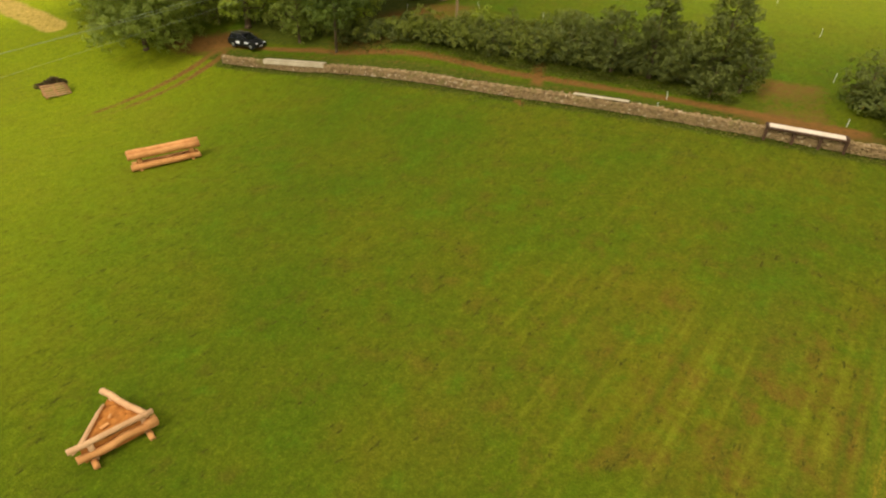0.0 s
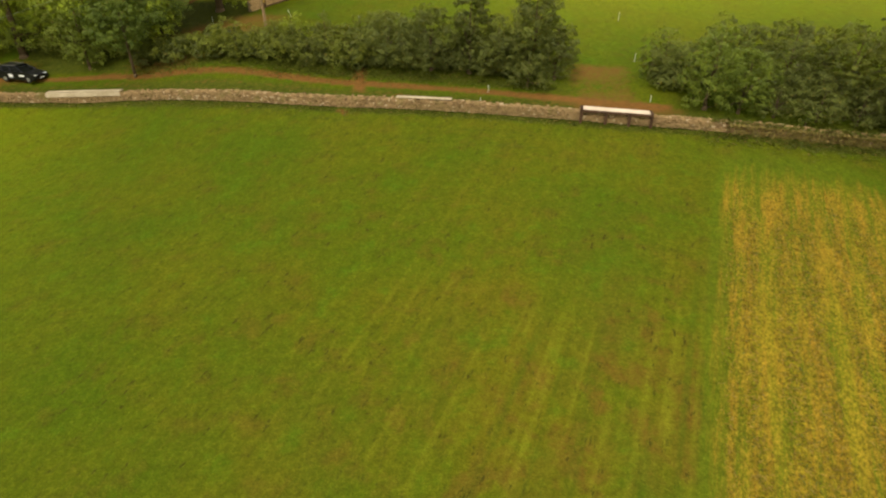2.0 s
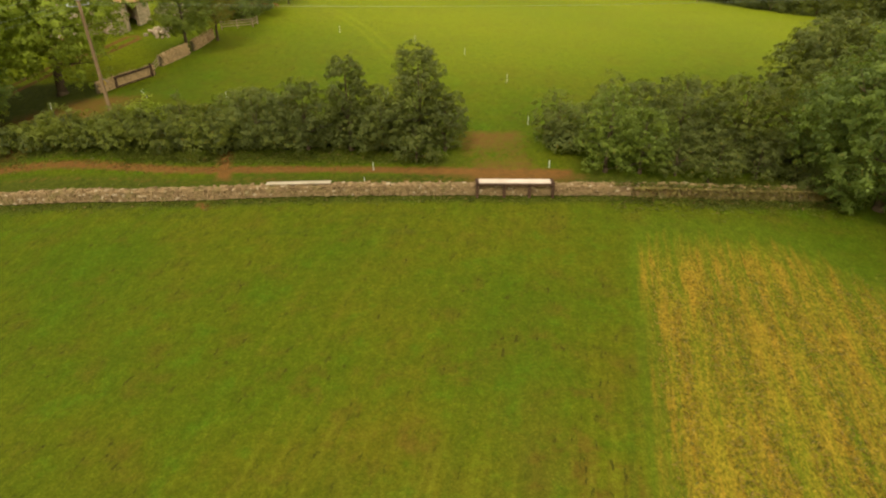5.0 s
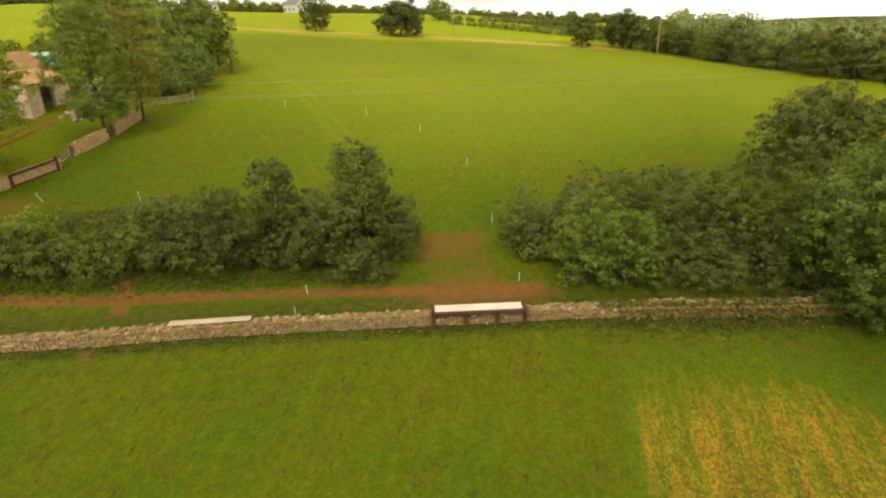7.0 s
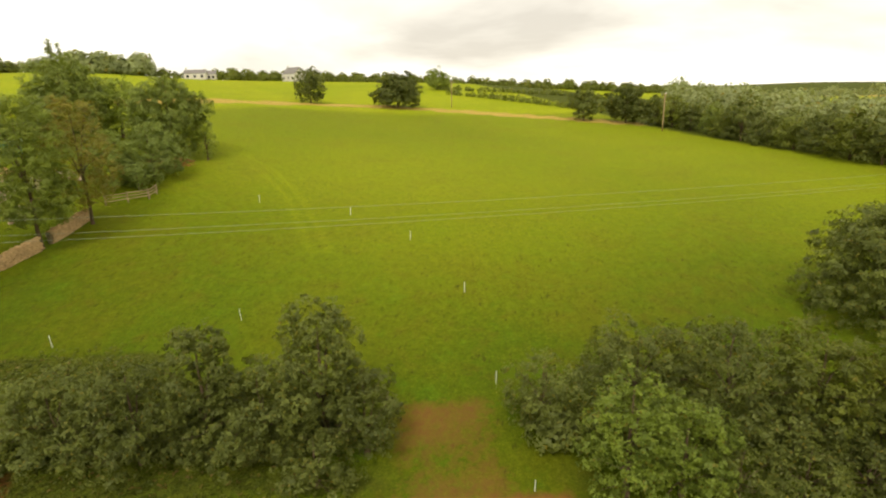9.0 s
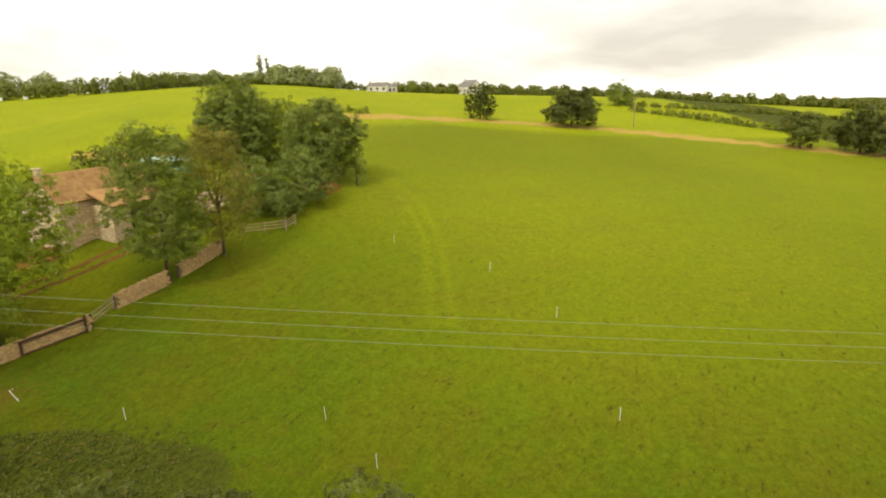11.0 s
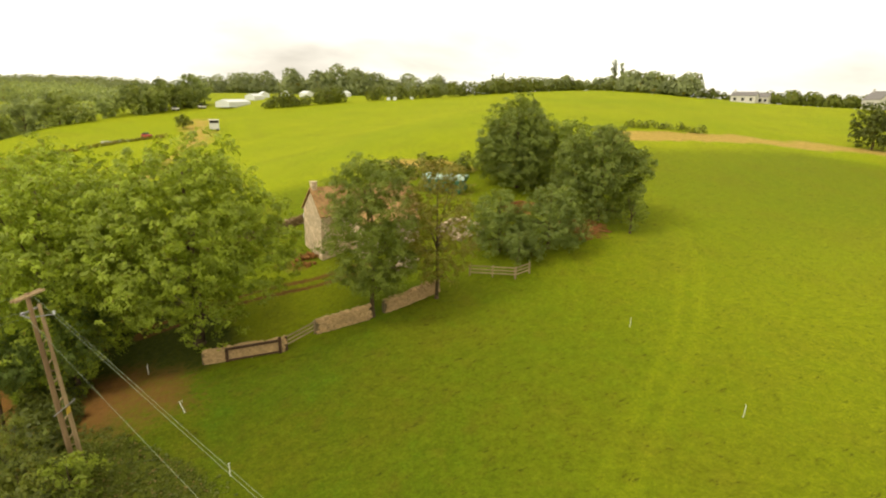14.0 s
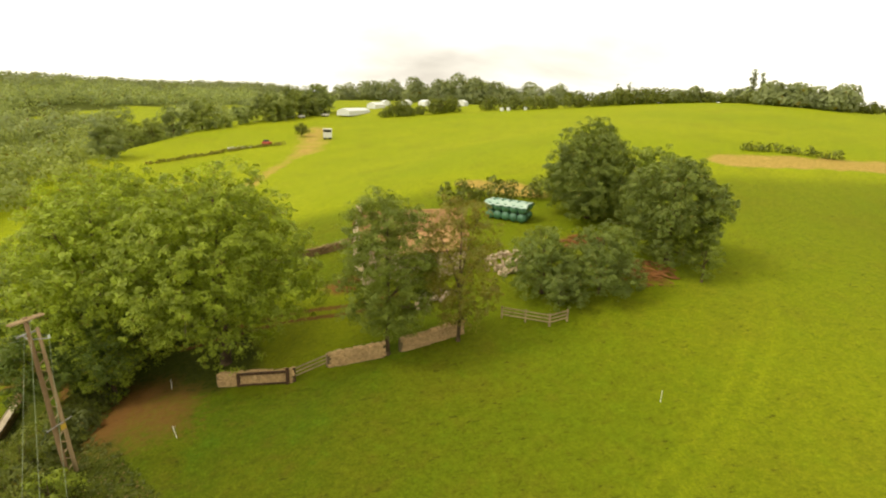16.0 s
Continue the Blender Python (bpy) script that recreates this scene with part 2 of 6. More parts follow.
M_BARK = weathered("grey_brown_bark", (0.17, 0.115, 0.06), (0.085, 0.06, 0.03), 7.0, 0.95, (1, 1, 0.3), 0.7)
M_RAIL = weathered("weathered_fence_rail", (0.43, 0.32, 0.18), (0.28, 0.20, 0.11), 6.0, 0.85)
M_YARDSTONE = weathered("tan_yard_stone", (0.58, 0.40, 0.19), (0.38, 0.25, 0.105), 5.0, 0.92, vary=0.4)
M_POLEDARK = weathered("creosoted_pole_timber", (0.31, 0.205, 0.10), (0.18, 0.115, 0.055), 5.0, 0.85, (1, 1, 0.15))
M_RUBBLE = weathered("pale_rubble_limestone", (0.66, 0.52, 0.36), (0.46, 0.34, 0.21), 5.0, 0.9, vary=0.35)
M_CHIPWOOD = weathered("reddish_wood_waste", (0.36, 0.155, 0.045), (0.20, 0.085, 0.028), 6.0, 0.9, vary=0.35)
M_ROOF = weathered("sandstone_roof_tile", (0.50, 0.30, 0.12), (0.34, 0.19, 0.07), 4.0, 0.9, vary=0.3)
def masonry(name, colour, dark):
    """Coursed rubble seen from afar: cells of differing tone with darker joints."""
    b = Mat(name)
    v = b.coords((1.0, 1.0, 1.7))
    cell = b.node("ShaderNodeTexVoronoi", Scale=2.6)
    b.link(v, cell.inputs["Vector"])
    gap = b.node("ShaderNodeTexVoronoi", Scale=2.6)
    gap.feature = "DISTANCE_TO_EDGE"
    b.link(v, gap.inputs["Vector"])
    tone = b.node("ShaderNodeSeparateColor")
    b.link(cell.outputs["Color"], tone.inputs[0])
    c = b.mix(tone.outputs[0], dark, colour)
    c = b.mix(b.span(b.noise(v, 0.5, 4.0), 0.42, 0.66, 0.0, 0.6), c, tuple(0.6 * k for k in colour))
    c = b.mix(b.span(gap.outputs["Distance"], 0.0, 0.07, 0.7, 0.0), c, tuple(0.45 * k for k in dark))
    b.bump(gap.outputs["Distance"], 0.6, 0.06)
    return b.done(c, 0.92)


M_RENDER = masonry("old_limestone_masonry", (0.80, 0.63, 0.40), (0.54, 0.40, 0.23))
M_DARK = plain("overhang_shade", (0.012, 0.010, 0.008), 0.9)
M_CARPAINT = plain("black_car_paint", (0.006, 0.006, 0.008), 0.3, 0.0, 0.4)
M_GLASS = plain("tinted_car_glass", (0.01, 0.011, 0.012), 0.12, 0.0, 0.45)
M_TYRE = plain("black_rubber", (0.015, 0.015, 0.015), 0.8)
M_RIM = plain("silver_alloy", (0.45, 0.45, 0.45), 0.3, 0.8)
M_LIGHT = plain("clear_headlamp", (0.85, 0.85, 0.85), 0.1)
M_TAIL = plain("red_tail_lamp", (0.35, 0.02, 0.02), 0.2)
M_STICKER = plain("white_vinyl_panel", (0.80, 0.80, 0.78), 0.4)
M_WRAP = weathered("green_bale_wrap", (0.10, 0.26, 0.13), (0.055, 0.15, 0.075), 3.0, 0.45, spec=0.5)
M_WRAPTOP = weathered("pale_bale_sheet", (0.48, 0.58, 0.44), (0.28, 0.44, 0.32), 2.0, 0.4, spec=0.5)
M_WHITEWALL = plain("whitewashed_wall", (0.62, 0.58, 0.50), 0.8)
M_CANVAS = plain("white_canvas", (0.76, 0.76, 0.72), 0.7)
M_SOIL = weathered("reddish_earth", (0.30, 0.135, 0.035), (0.18, 0.085, 0.022), 6.0, 0.95)
M_SLATE = plain("grey_slate", (0.20, 0.18, 0.16), 0.7)
M_RED = plain("red_machine_paint", (0.45, 0.07, 0.03), 0.5)
# haze put into the colours of ash, dull ash, sycamore, bronzed ash, willow
LEAF_ASH = leaf_material("ash_leaf", (0.340, 0.395, 0.030), (0.182, 0.218, 0.019))
LEAF_LIGHT = leaf_material("field_maple_leaf", (0.200, 0.245, 0.024), (0.102, 0.132, 0.015))
LEAF_MID = leaf_material("dull_ash_leaf", (0.265, 0.305, 0.038), (0.150, 0.182, 0.024))
LEAF_DARK = leaf_material("dark_hawthorn_leaf", (0.140, 0.155, 0.023), (0.082, 0.094, 0.016))
LEAF_GROVE = leaf_material("deep_green_sycamore_leaf", (0.205, 0.240, 0.036), (0.112, 0.136, 0.022))
# ash leaf again, with shade put into its colour
LEAF_CORNER = leaf_material("shaded_ash_leaf", (0.185, 0.235, 0.030), (0.092, 0.124, 0.018))
LEAF_BROWN = leaf_material("bronzed_ash_leaf", (0.300, 0.270, 0.034), (0.185, 0.172, 0.022), (0.30, 0.18, 0.04), 0.14)
LEAF_BLUE = leaf_material("grey_green_willow_leaf", (0.222, 0.262, 0.044), (0.122, 0.150, 0.028))
LEAF_HEDGE = leaf_material("bramble_hedge_leaf", (0.180, 0.195, 0.020), (0.095, 0.110, 0.012))
# aerial haze is put into these four leaf colours, paler and greyer
LEAF_FAR = leaf_material("hazed_wood_leaf", (0.300, 0.320, 0.108), (0.180, 0.200, 0.075), grain=0.10)
LEAF_SKYLINE = leaf_material("hazed_skyline_leaf", (0.270, 0.290, 0.098), (0.175, 0.192, 0.068), grain=0.16)
LEAF_WOOD = leaf_material("hazed_valley_leaf", (0.350, 0.380, 0.070), (0.165, 0.192, 0.042), grain=0.12)
LEAF_FARLIGHT = leaf_material("hazed_light_wood_leaf", (0.350, 0.385, 0.092), (0.175, 0.205, 0.060), grain=0.10)
M_STRAW = leaf_material("cut_straw", (0.31, 0.215, 0.030), (0.20, 0.140, 0.018), (0.13, 0.13, 0.012), 0.4, 0.6)
M_DRYGRASS = leaf_material("seeding_dry_grass", (0.300, 0.235, 0.060), (0.185, 0.155, 0.036), (0.38, 0.27, 0.09), 0.25)
M_RANK = leaf_material("rank_grass_blade", (0.135, 0.142, 0.012), (0.075, 0.088, 0.008), (0.22, 0.16, 0.04), 0.15)

# ---------------------------------------------------------------- mesh helpers


class Shape:
    """Collects boxes, rods and sheets into one mesh."""

    def __init__(self):
        self.v, self.f, self.n = [], [], 0

    def add(self, verts, faces):
        self.v.append(np.asarray(verts, float))
        self.f += [[i + self.n for i in face] for face in faces]
        self.n += len(verts)
        return self

    def box(self, c, s, turn=0.0, bevel=0.0, lean=None):
        x, y, z = (k / 2 for k in s)
        if bevel:
            b = min(bevel, 0.45 * min(s))
            vs = []
            for dz, inx in ((-z, b), (-z + b, 0), (z - b, 0), (z, b)):
                vs += [(-x + inx, -y + inx, dz), (x - inx, -y + inx, dz), (x - inx, y - inx, dz), (-x + inx, y - inx, dz)]
            fs = [[3, 2, 1, 0], [12, 13, 14, 15]]
            for k in range(3):
                fs += [[4 * k + i, 4 * k + (i + 1) % 4, 4 * k + 4 + (i + 1) % 4, 4 * k + 4 + i] for i in range(4)]
        else:
            vs = [(-x, -y, -z), (x, -y, -z), (x, y, -z), (-x, y, -z), (-x, -y, z), (x, -y, z), (x, y, z), (-x, y, z)]
            fs = [[3, 2, 1, 0], [4, 5, 6, 7], [0, 1, 5, 4], [1, 2, 6, 5], [2, 3, 7, 6], [3, 0, 4, 7]]
        m = lean if lean is not None else Matrix.Rotation(turn, 3, "Z")
        return self.add(np.array(vs) @ np.array(m).T + np.array(c), fs)

    def rod(self, a, b, r0, r1=None, n=8, wobble=0.0, rings=1, caps=True):
        a, b = Vector(a), Vector(b)
        r1 = r0 if r1 is None else r1
        q = (b - a).to_track_quat("Z", "Y").to_matrix()
        vs = []
        for k in range(rings + 1):
            s = k / rings
            off = Vector((random.uniform(-1, 1), random.uniform(-1, 1), 0)) * wobble * (0 < k < rings)
            for i in range(n):
                ang = 2 * math.pi * i / n
                r = (r0 + (r1 - r0) * s) * (1 + wobble * random.uniform(-0.5, 0.5))
                vs.append(a.lerp(b, s) + q @ (Vector((r * math.cos(ang), r * math.sin(ang), 0)) + off))
        fs = []
        for k in range(rings):
            fs += [[k * n + i, k * n + (i + 1) % n, (k + 1) * n + (i + 1) % n, (k + 1) * n + i] for i in range(n)]
        if caps:
            fs += [list(range(n))[::-1], [rings * n + i for i in range(n)]]
        return self.add([tuple(v) for v in vs], fs)

    def prism(self, outline, y0, y1, place=None):
        """An outline in x and z, drawn out along y."""
        n = len(outline)
        vs = [(x, y0, z) for x, z in outline] + [(x, y1, z) for x, z in outline]
        fs = [list(range(n)), [n + i for i in range(n)][::-1]]
        fs += [[(i + 1) % n, i, n + i, n + (i + 1) % n] for i in range(n)]
        vs = np.array(vs)
        if place is not None:
            m = np.array(place)
            vs = vs @ m[:3, :3].T + m[:3, 3]
        return self.add(vs, fs)

    def mesh(self, name, material, smooth=False):
        me = bpy.data.meshes.new(name)
        me.from_pydata(np.concatenate(self.v).tolist(), [], self.f)
        me.materials.append(material)
        if smooth:
            me.polygons.foreach_set("use_smooth", np.ones(len(me.polygons), bool))
        me.update()
        return me


def part(name, shape, material, parent=None, label="", smooth=False):
    me = shape.mesh(name, material, smooth) if isinstance(shape, Shape) else shape
    ob = new(name, me)
    if parent is not None:
        ob.parent = parent
    if label:
        ob["label"] = label
    return ob


def thing(name, label, category, at=(0, 0, 0), turn=0.0, group="", kind=""):
    ob = new(name)
    ob.empty_display_size = 0.3
    ob.matrix_world = Matrix.Translation(at) @ Matrix.Rotation(turn, 4, "Z")
    return tagged(ob, label, category, group, kind)


def smoothstep(x, a, b):
    k = np.clip((np.asarray(x, float) - a) / (b - a), 0, 1)
    return k * k * (3 - 2 * k)


# ---------------------------------------------------------------- land
# heights on a stretched lattice: 40 sinh(u) across, 60 + 40 sinh(v) ahead, cubic between
RELIEF = np.array([
    [-8.4, -3.9, 1, 6, 10.4, 14.1, 18.5, 23.7, 29.6],
    [-8.9, -5.5, -1.5, 3.1, 7.9, 10.6, 15.7, 22.8, 30.5],
    [-8.9, -6.7, -4.2, -0.7, 4.7, 6.8, 13.1, 22.6, 32.2],
    [-8.2, -6.7, -5.8, -5.5, 2.2, 7.5, 15.7, 26.1, 34.5],
    [-7.4, -5.3, -4.7, -6.3, 6.7, 15.7, 21, 27.1, 33.7],
    [-7.3, -5.2, -2.6, 3, 6.9, 14.8, 21.6, 25.9, 31.9],
    [-7, -4.5, -0.8, 6.2, 6.4, 11.6, 17.8, 23.3, 31.2],
    [-5.6, -2.7, 0.8, 4.9, 6.7, 8.5, 12.6, 21.8, 31.6],
    [-3.5, -0.5, 2.6, 5.2, 5.3, 5.6, 10.5, 20.4, 30.3],
    [-1.3, 1, 3.1, 4.2, 3.7, 4.1, 8.6, 17.1, 26.6],
    [0.8, 2.1, 2.9, 2.9, 2.5, 3.4, 7.3, 14.1, 22.3],
])
U0, V0, STEP = -3.0, -1.8, 0.6


def cubic(f):
    return np.stack([(1 - f) ** 3 / 6, (3 * f**3 - 6 * f**2 + 4) / 6, (-3 * f**3 + 3 * f**2 + 3 * f + 1) / 6, f**3 / 6], -1)


def height(x, y):
    """The land's height; takes numbers or arrays."""
    x, y = np.asarray(x, float), np.asarray(y, float)
    a = np.clip((np.arcsinh(x / 40) - U0) / STEP, 1, RELIEF.shape[0] - 2 - 1e-6)
    b = np.clip((np.arcsinh((y - 60) / 40) - V0) / STEP, 1, RELIEF.shape[1] - 2 - 1e-6)
    i, j = a.astype(int), b.astype(int)
    bu, bv = cubic(a - i), cubic(b - j)
    z = np.zeros(np.broadcast(x, y).shape)
    for p in range(4):
        for q in range(4):
            z = z + bu[..., p] * bv[..., q] * RELIEF[i - 1 + p, j - 1 + q]
    z = z + 1.7 * np.exp(-((x + 2.5) ** 2 + (y - 62) ** 2) / 60)
    # the valley to the west, and the wooded side beyond it
    s = -0.85 * (x + 128) - 0.526 * (y - 98)
    z = z - 26 * smoothstep(s, 0, 62) + 12 * smoothstep(s, 85, 140) + 25 * smoothstep(s, 200, 560)
    # the land falls away to the east and north
    z = z - 14 * smoothstep(x, 135, 330) * smoothstep(y, 420, 200) - 9 * smoothstep(y, 300, 520) * smoothstep(x, -150, 60)
    far = np.hypot(x, y)
    z = z - 17 * smoothstep(x, 220, 520) * smoothstep(far, 320, 650) - 30 * smoothstep(far, 800, 1800) * smoothstep(x, 150, 600)
    z = z - 10 * smoothstep(far, 500, 1600) * smoothstep(x, -100, 300)
    z = z + smoothstep(far, 450, 1500) * (7 * np.sin(x / 310 + 1.0) * np.cos(y / 370) + 4 * np.sin(x / 170 - y / 240))
    return z


def zat(x, y):
    return float(height(x, y))


def axis_steps(lo, hi, step, end_lo, end_hi, grow=1.07):
    mid = list(np.arange(lo, hi + step / 2, step))
    up, d = [hi], step
    while up[-1] < end_hi:
        d *= grow
        up.append(up[-1] + d)
    down, d = [lo], step
    while down[-1] > end_lo:
        d *= grow
        down.append(down[-1] - d)
    return np.array(down[:0:-1] + mid + up[1:])


def near_line(x, y, line):
    """Distance to a polyline."""
    best = np.full(x.shape, 1e9)
    for (ax, ay), (bx, by) in zip(line, line[1:]):
        dx, dy = bx - ax, by - ay
        k = np.clip(((x - ax) * dx + (y - ay) * dy) / (dx * dx + dy * dy), 0, 1)
        best = np.minimum(best, np.hypot(x - ax - k * dx, y - ay - k * dy))
    return best


def rut(x, y, line, gauge, half):
    """Two wheel marks along a line."""
    d = near_line(x, y, line)
    return np.exp(-(((d - gauge / 2) / half) ** 2))


def side(x, y, a, b):
    """Signed distance to the right of the line from a to b."""
    dx, dy = b[0] - a[0], b[1] - a[1]
    return ((x - a[0]) * dy - (y - a[1]) * dx) / math.hypot(dx, dy)


WALL = [(-27.1, 63.6), (-21.6, 61.6), (-13.8, 58.0), (-6.4, 53.4), (1.1, 49.4), (5.8, 47.1), (12.6, 44.3), (18.9, 41.7),
        (23.3, 39.95), (28.1, 38.05), (32.2, 36.5), (36.5, 34.7), (41.1, 32.5), (44.8, 30.9)]
LANE = [(-33, 67), (-27, 66.4), (-16.7, 63.2), (-6.3, 56.9), (5, 50.6), (7.5, 49.5), (12.7, 47.0), (17.9, 44.7),
        (21.8, 43.0), (26, 41.3), (30.5, 39.5)]
MARGIN = [(11.5, 153), (22, 165), (30.5, 173), (37.5, 176), (54, 182), (77, 178.5), (93, 170), (116, 152), (130, 139)]

gx = axis_steps(-48, 48, 0.45, -4200, 4200)
gy = axis_steps(2, 98, 0.45, -1500, 4200)
X, Y = np.meshgrid(gx, gy, indexing="ij")
Z = height(X, Y)
inner = np.exp(-((np.maximum(np.abs(X) - 60, 0) / 30) ** 2)) * np.exp(-((np.maximum(np.abs(Y - 50) - 60, 0) / 30) ** 2))
rng = np.random.default_rng(7)
Z = Z + 0.015 * rng.standard_normal(Z.shape) * inner

north = side(X, Y, (-30, 64.8), (45, 30.8)) < 0
wall_d = near_line(X, Y, WALL)
lane_d = near_line(X, Y, LANE)
lane_n = near_line(X, Y, [(x + 0.32, y + 0.68) for x, y in LANE])
lane_s = near_line(X, Y, [(x - 0.30, y - 0.65) for x, y in LANE])
dirt = 0.92 * np.exp(-((lane_n / 0.55) ** 2)) + 0.42 * np.exp(-((lane_s / 0.35) ** 2))
dirt = np.maximum(dirt, 0.85 * np.exp(-(((X - 27) / 5.5) ** 2 + ((Y - 41.2 + 0.42 * (X - 27)) / 1.0) ** 2)))
across = X - 26.2 - 0.42 * (Y - 42.0)
dirt = np.maximum(dirt, (0.60 - 0.20 * np.exp(-(((Y - 44.5) / 1.6) ** 2))) * smoothstep(np.abs(across), 5.0, 1.4) * smoothstep(side(X, Y, (26.3, 49.7), (31.6, 47.7)), -0.6, 1.6) * smoothstep(Y, 38, 41))
dirt = np.maximum(dirt, 0.70 * rut(X, Y, [(-28.5, 65.5), (-30, 62.2), (-32.8, 57.3), (-36.7, 50.9), (-42, 44)], 1.6, 0.62) * smoothstep(Y, 44, 58))
dirt = np.maximum(dirt, 0.9 * np.exp(-(((X + 30) / 6) ** 2 + ((Y - 68) / 2.6) ** 2)))
dirt = np.maximum(dirt, 0.85 * np.exp(-(near_line(X, Y, [(7.2, 49.6), (7.6, 52.5)]) / 0.7) ** 2))
dirt = np.maximum(dirt, 0.75 * np.exp(-(near_line(X, Y, [(5.3, 46.6), (5.7, 45.9)]) / 0.4) ** 2))
dirt = np.maximum(dirt, 0.72 * np.exp(-(((X + 7.0) / 9.5) ** 2 + ((Y - 65.2) / 5.6) ** 2) ** 1.5))
dirt = np.maximum(dirt, 0.8 * rut(X, Y, [(-14, 74), (-7.2, 80.7), (-3, 83.6), (0, 87.5)], 1.5, 0.45))
dirt = np.maximum(dirt, 0.7 * np.exp(-(((X + 7.5) / 2.5) ** 2 + ((Y - 86) / 1.2) ** 2)))

dirt = np.maximum(dirt, 0.8 * np.exp(-(((X - 16.6) / 3.4) ** 2 + ((Y - 104.0) / 2.2) ** 2) ** 1.5))
dirt = np.maximum(dirt, 0.75 * np.exp(-(((X - 8.6) / 2.6) ** 2 + ((Y - 107.0) / 2.0) ** 2) ** 1.5))
tyres = 0.15 * rut(X, Y, [(12.5, 134), (19.5, 121.8), (25.2, 112.6), (28.2, 98.8), (29.0, 88.5), (28.4, 80), (27.4, 70)], 1.6, 0.38)
dry = smoothstep(side(X, Y, (17.2, 13.2), (29.5, 30.8)), -0.9, 1.3) * (~north) * smoothstep(wall_d, 1.5, 10.0)
dry = dry * smoothstep(side(X, Y, (44, 32), (40, -5)), 1.5, 7.0)
stripes = (0.6 + 0.4 * smoothstep(X, 4, 14)) * (~north) * smoothstep(near_line(X, Y, [(-10, 0), (14, 34)]), 60, 5) * smoothstep(X, -12, 14) * (0.2 + 0.8 * smoothstep(wall_d, 10, 28))
wheelings = (~north) * smoothstep(X, 26, 16) * (rut(X, Y, [(-16, 57.1), (-1.5, 47.9), (6.7, 43.2), (14, 39.9), (22, 36.6)], 1.7, 0.3) + 0.7 * rut(X, Y, [(-16, 53.6), (-3, 45.0), (6, 40.2), (20, 34.5)], 1.7, 0.3))
# eastward lightening puts a glow on that side into the grass tone
bright = north * (smoothstep(Y, 64, 116) * 0.46 + 0.46 * smoothstep(X, 2, 46) * smoothstep(Y, 135, 70) * smoothstep(Y, 44, 70))
# yard grass lightened in colour to offset the ash trees' shade
bright = np.maximum(bright, 0.85 * np.exp(-(((X + 5.0) / 9) ** 2 + ((Y - 79.0) / 8) ** 2) ** 2))
bright = np.maximum(bright, 0.55 * smoothstep(X, -8, -42) * (~north))
bright = np.maximum(bright, 0.60 * smoothstep(X, 40, 95) * smoothstep(Y, 20, 60))
bright = np.maximum(bright, smoothstep(side(X, Y, (-60, 62), (8, 128)), 2, -10))
bright = np.maximum(bright, smoothstep(side(X, Y, (14, 158), (130, 150)), -4, -14))
bright = np.maximum(bright, smoothstep(Y, 165, 190))
hay = 1.0 * np.exp(-((near_line(X, Y, MARGIN) / 4.2) ** 4))
hay = np.maximum(hay, 0.8 * smoothstep(np.hypot((X + 9) / 9, (Y - 117) / 3.2), 1.2, 0.6))
hay = np.maximum(hay, 0.75 * np.exp(-((near_line(X, Y, [(-92, 144), (-104, 156), (-114, 163), (-130, 178)]) / 5.5) ** 2)))
hay = np.maximum(hay, 0.8 * np.exp(-(near_line(X, Y, [(-67, 111), (-88, 137), (-104, 158)]) / 1.9) ** 2))
hay = np.maximum(hay, 0.9 * np.exp(-(near_line(X, Y, [(-75, 82), (-60, 76), (-52, 72)]) / 1.8) ** 4))
rank = 0.95 * np.exp(-((np.maximum(wall_d - 0.4, 0) / 0.8) ** 2)) + 0.75 * smoothstep(X, 33, 38) * np.exp(-((wall_d / 2.0) ** 2))
rank = np.maximum(rank, 0.9 * north * np.exp(-((wall_d / 3.0) ** 4)))
rank = np.maximum(rank, 0.8 * north * np.exp(-((np.maximum(lane_d - 2.2, 0) / 1.6) ** 2)) * smoothstep(lane_d, 1.0, 2.0) * (1 - np.exp(-(((X - 28) / 4.5) ** 2))))
rank = np.maximum(rank, 0.85 * np.exp(-((np.maximum(near_line(X, Y, [(-6, 62), (2, 58.5), (10, 55.5), (21, 50.5)]) - 2.0, 0) / 1.5) ** 2)))
rank = np.maximum(rank, 0.95 * smoothstep(near_line(X, Y, [(1, 60.0), (6, 60.2), (13, 57.5)]), 3.0, 1.8))
rank = np.maximum(rank, 0.9 * smoothstep(np.hypot((X + 14) / 13, (Y - 72) / 6), 1.15, 0.8))
valley = -0.85 * (X + 128) - 0.526 * (Y - 98)
along = -0.526 * (X + 128) + 0.85 * (Y - 98)
meadow = smoothstep(valley, 118, 132) * smoothstep(valley, 262, 246) * smoothstep(along, 195, 215)
rank = np.maximum(rank, smoothstep(valley, 0, 25) * (1 - meadow))
bright = np.maximum(bright, meadow) + tyres
# far country: small fields among dark rough ground
patch_fields = smoothstep(np.sin(X / 74 + 0.6 * np.sin(Y / 95)) * np.sin(Y / 61 + 1.1), -0.15, 0.1)
east_far = smoothstep(X - 0.25 * Y, 125, 175)
rank = np.maximum(rank, east_far * np.maximum(1 - patch_fields, smoothstep(np.hypot(X, Y), 700, 1000)))
hay_far = 0.75 * east_far * patch_fields * (np.sin(X / 151 + Y / 173) > 0.2)
hay = np.maximum(hay, hay_far)
rank = np.maximum(rank, smoothstep(side(X, Y, (112, 60), (128, 145)), 0, 10) * smoothstep(side(X, Y, (112, 60), (128, 145)), 70, 50))

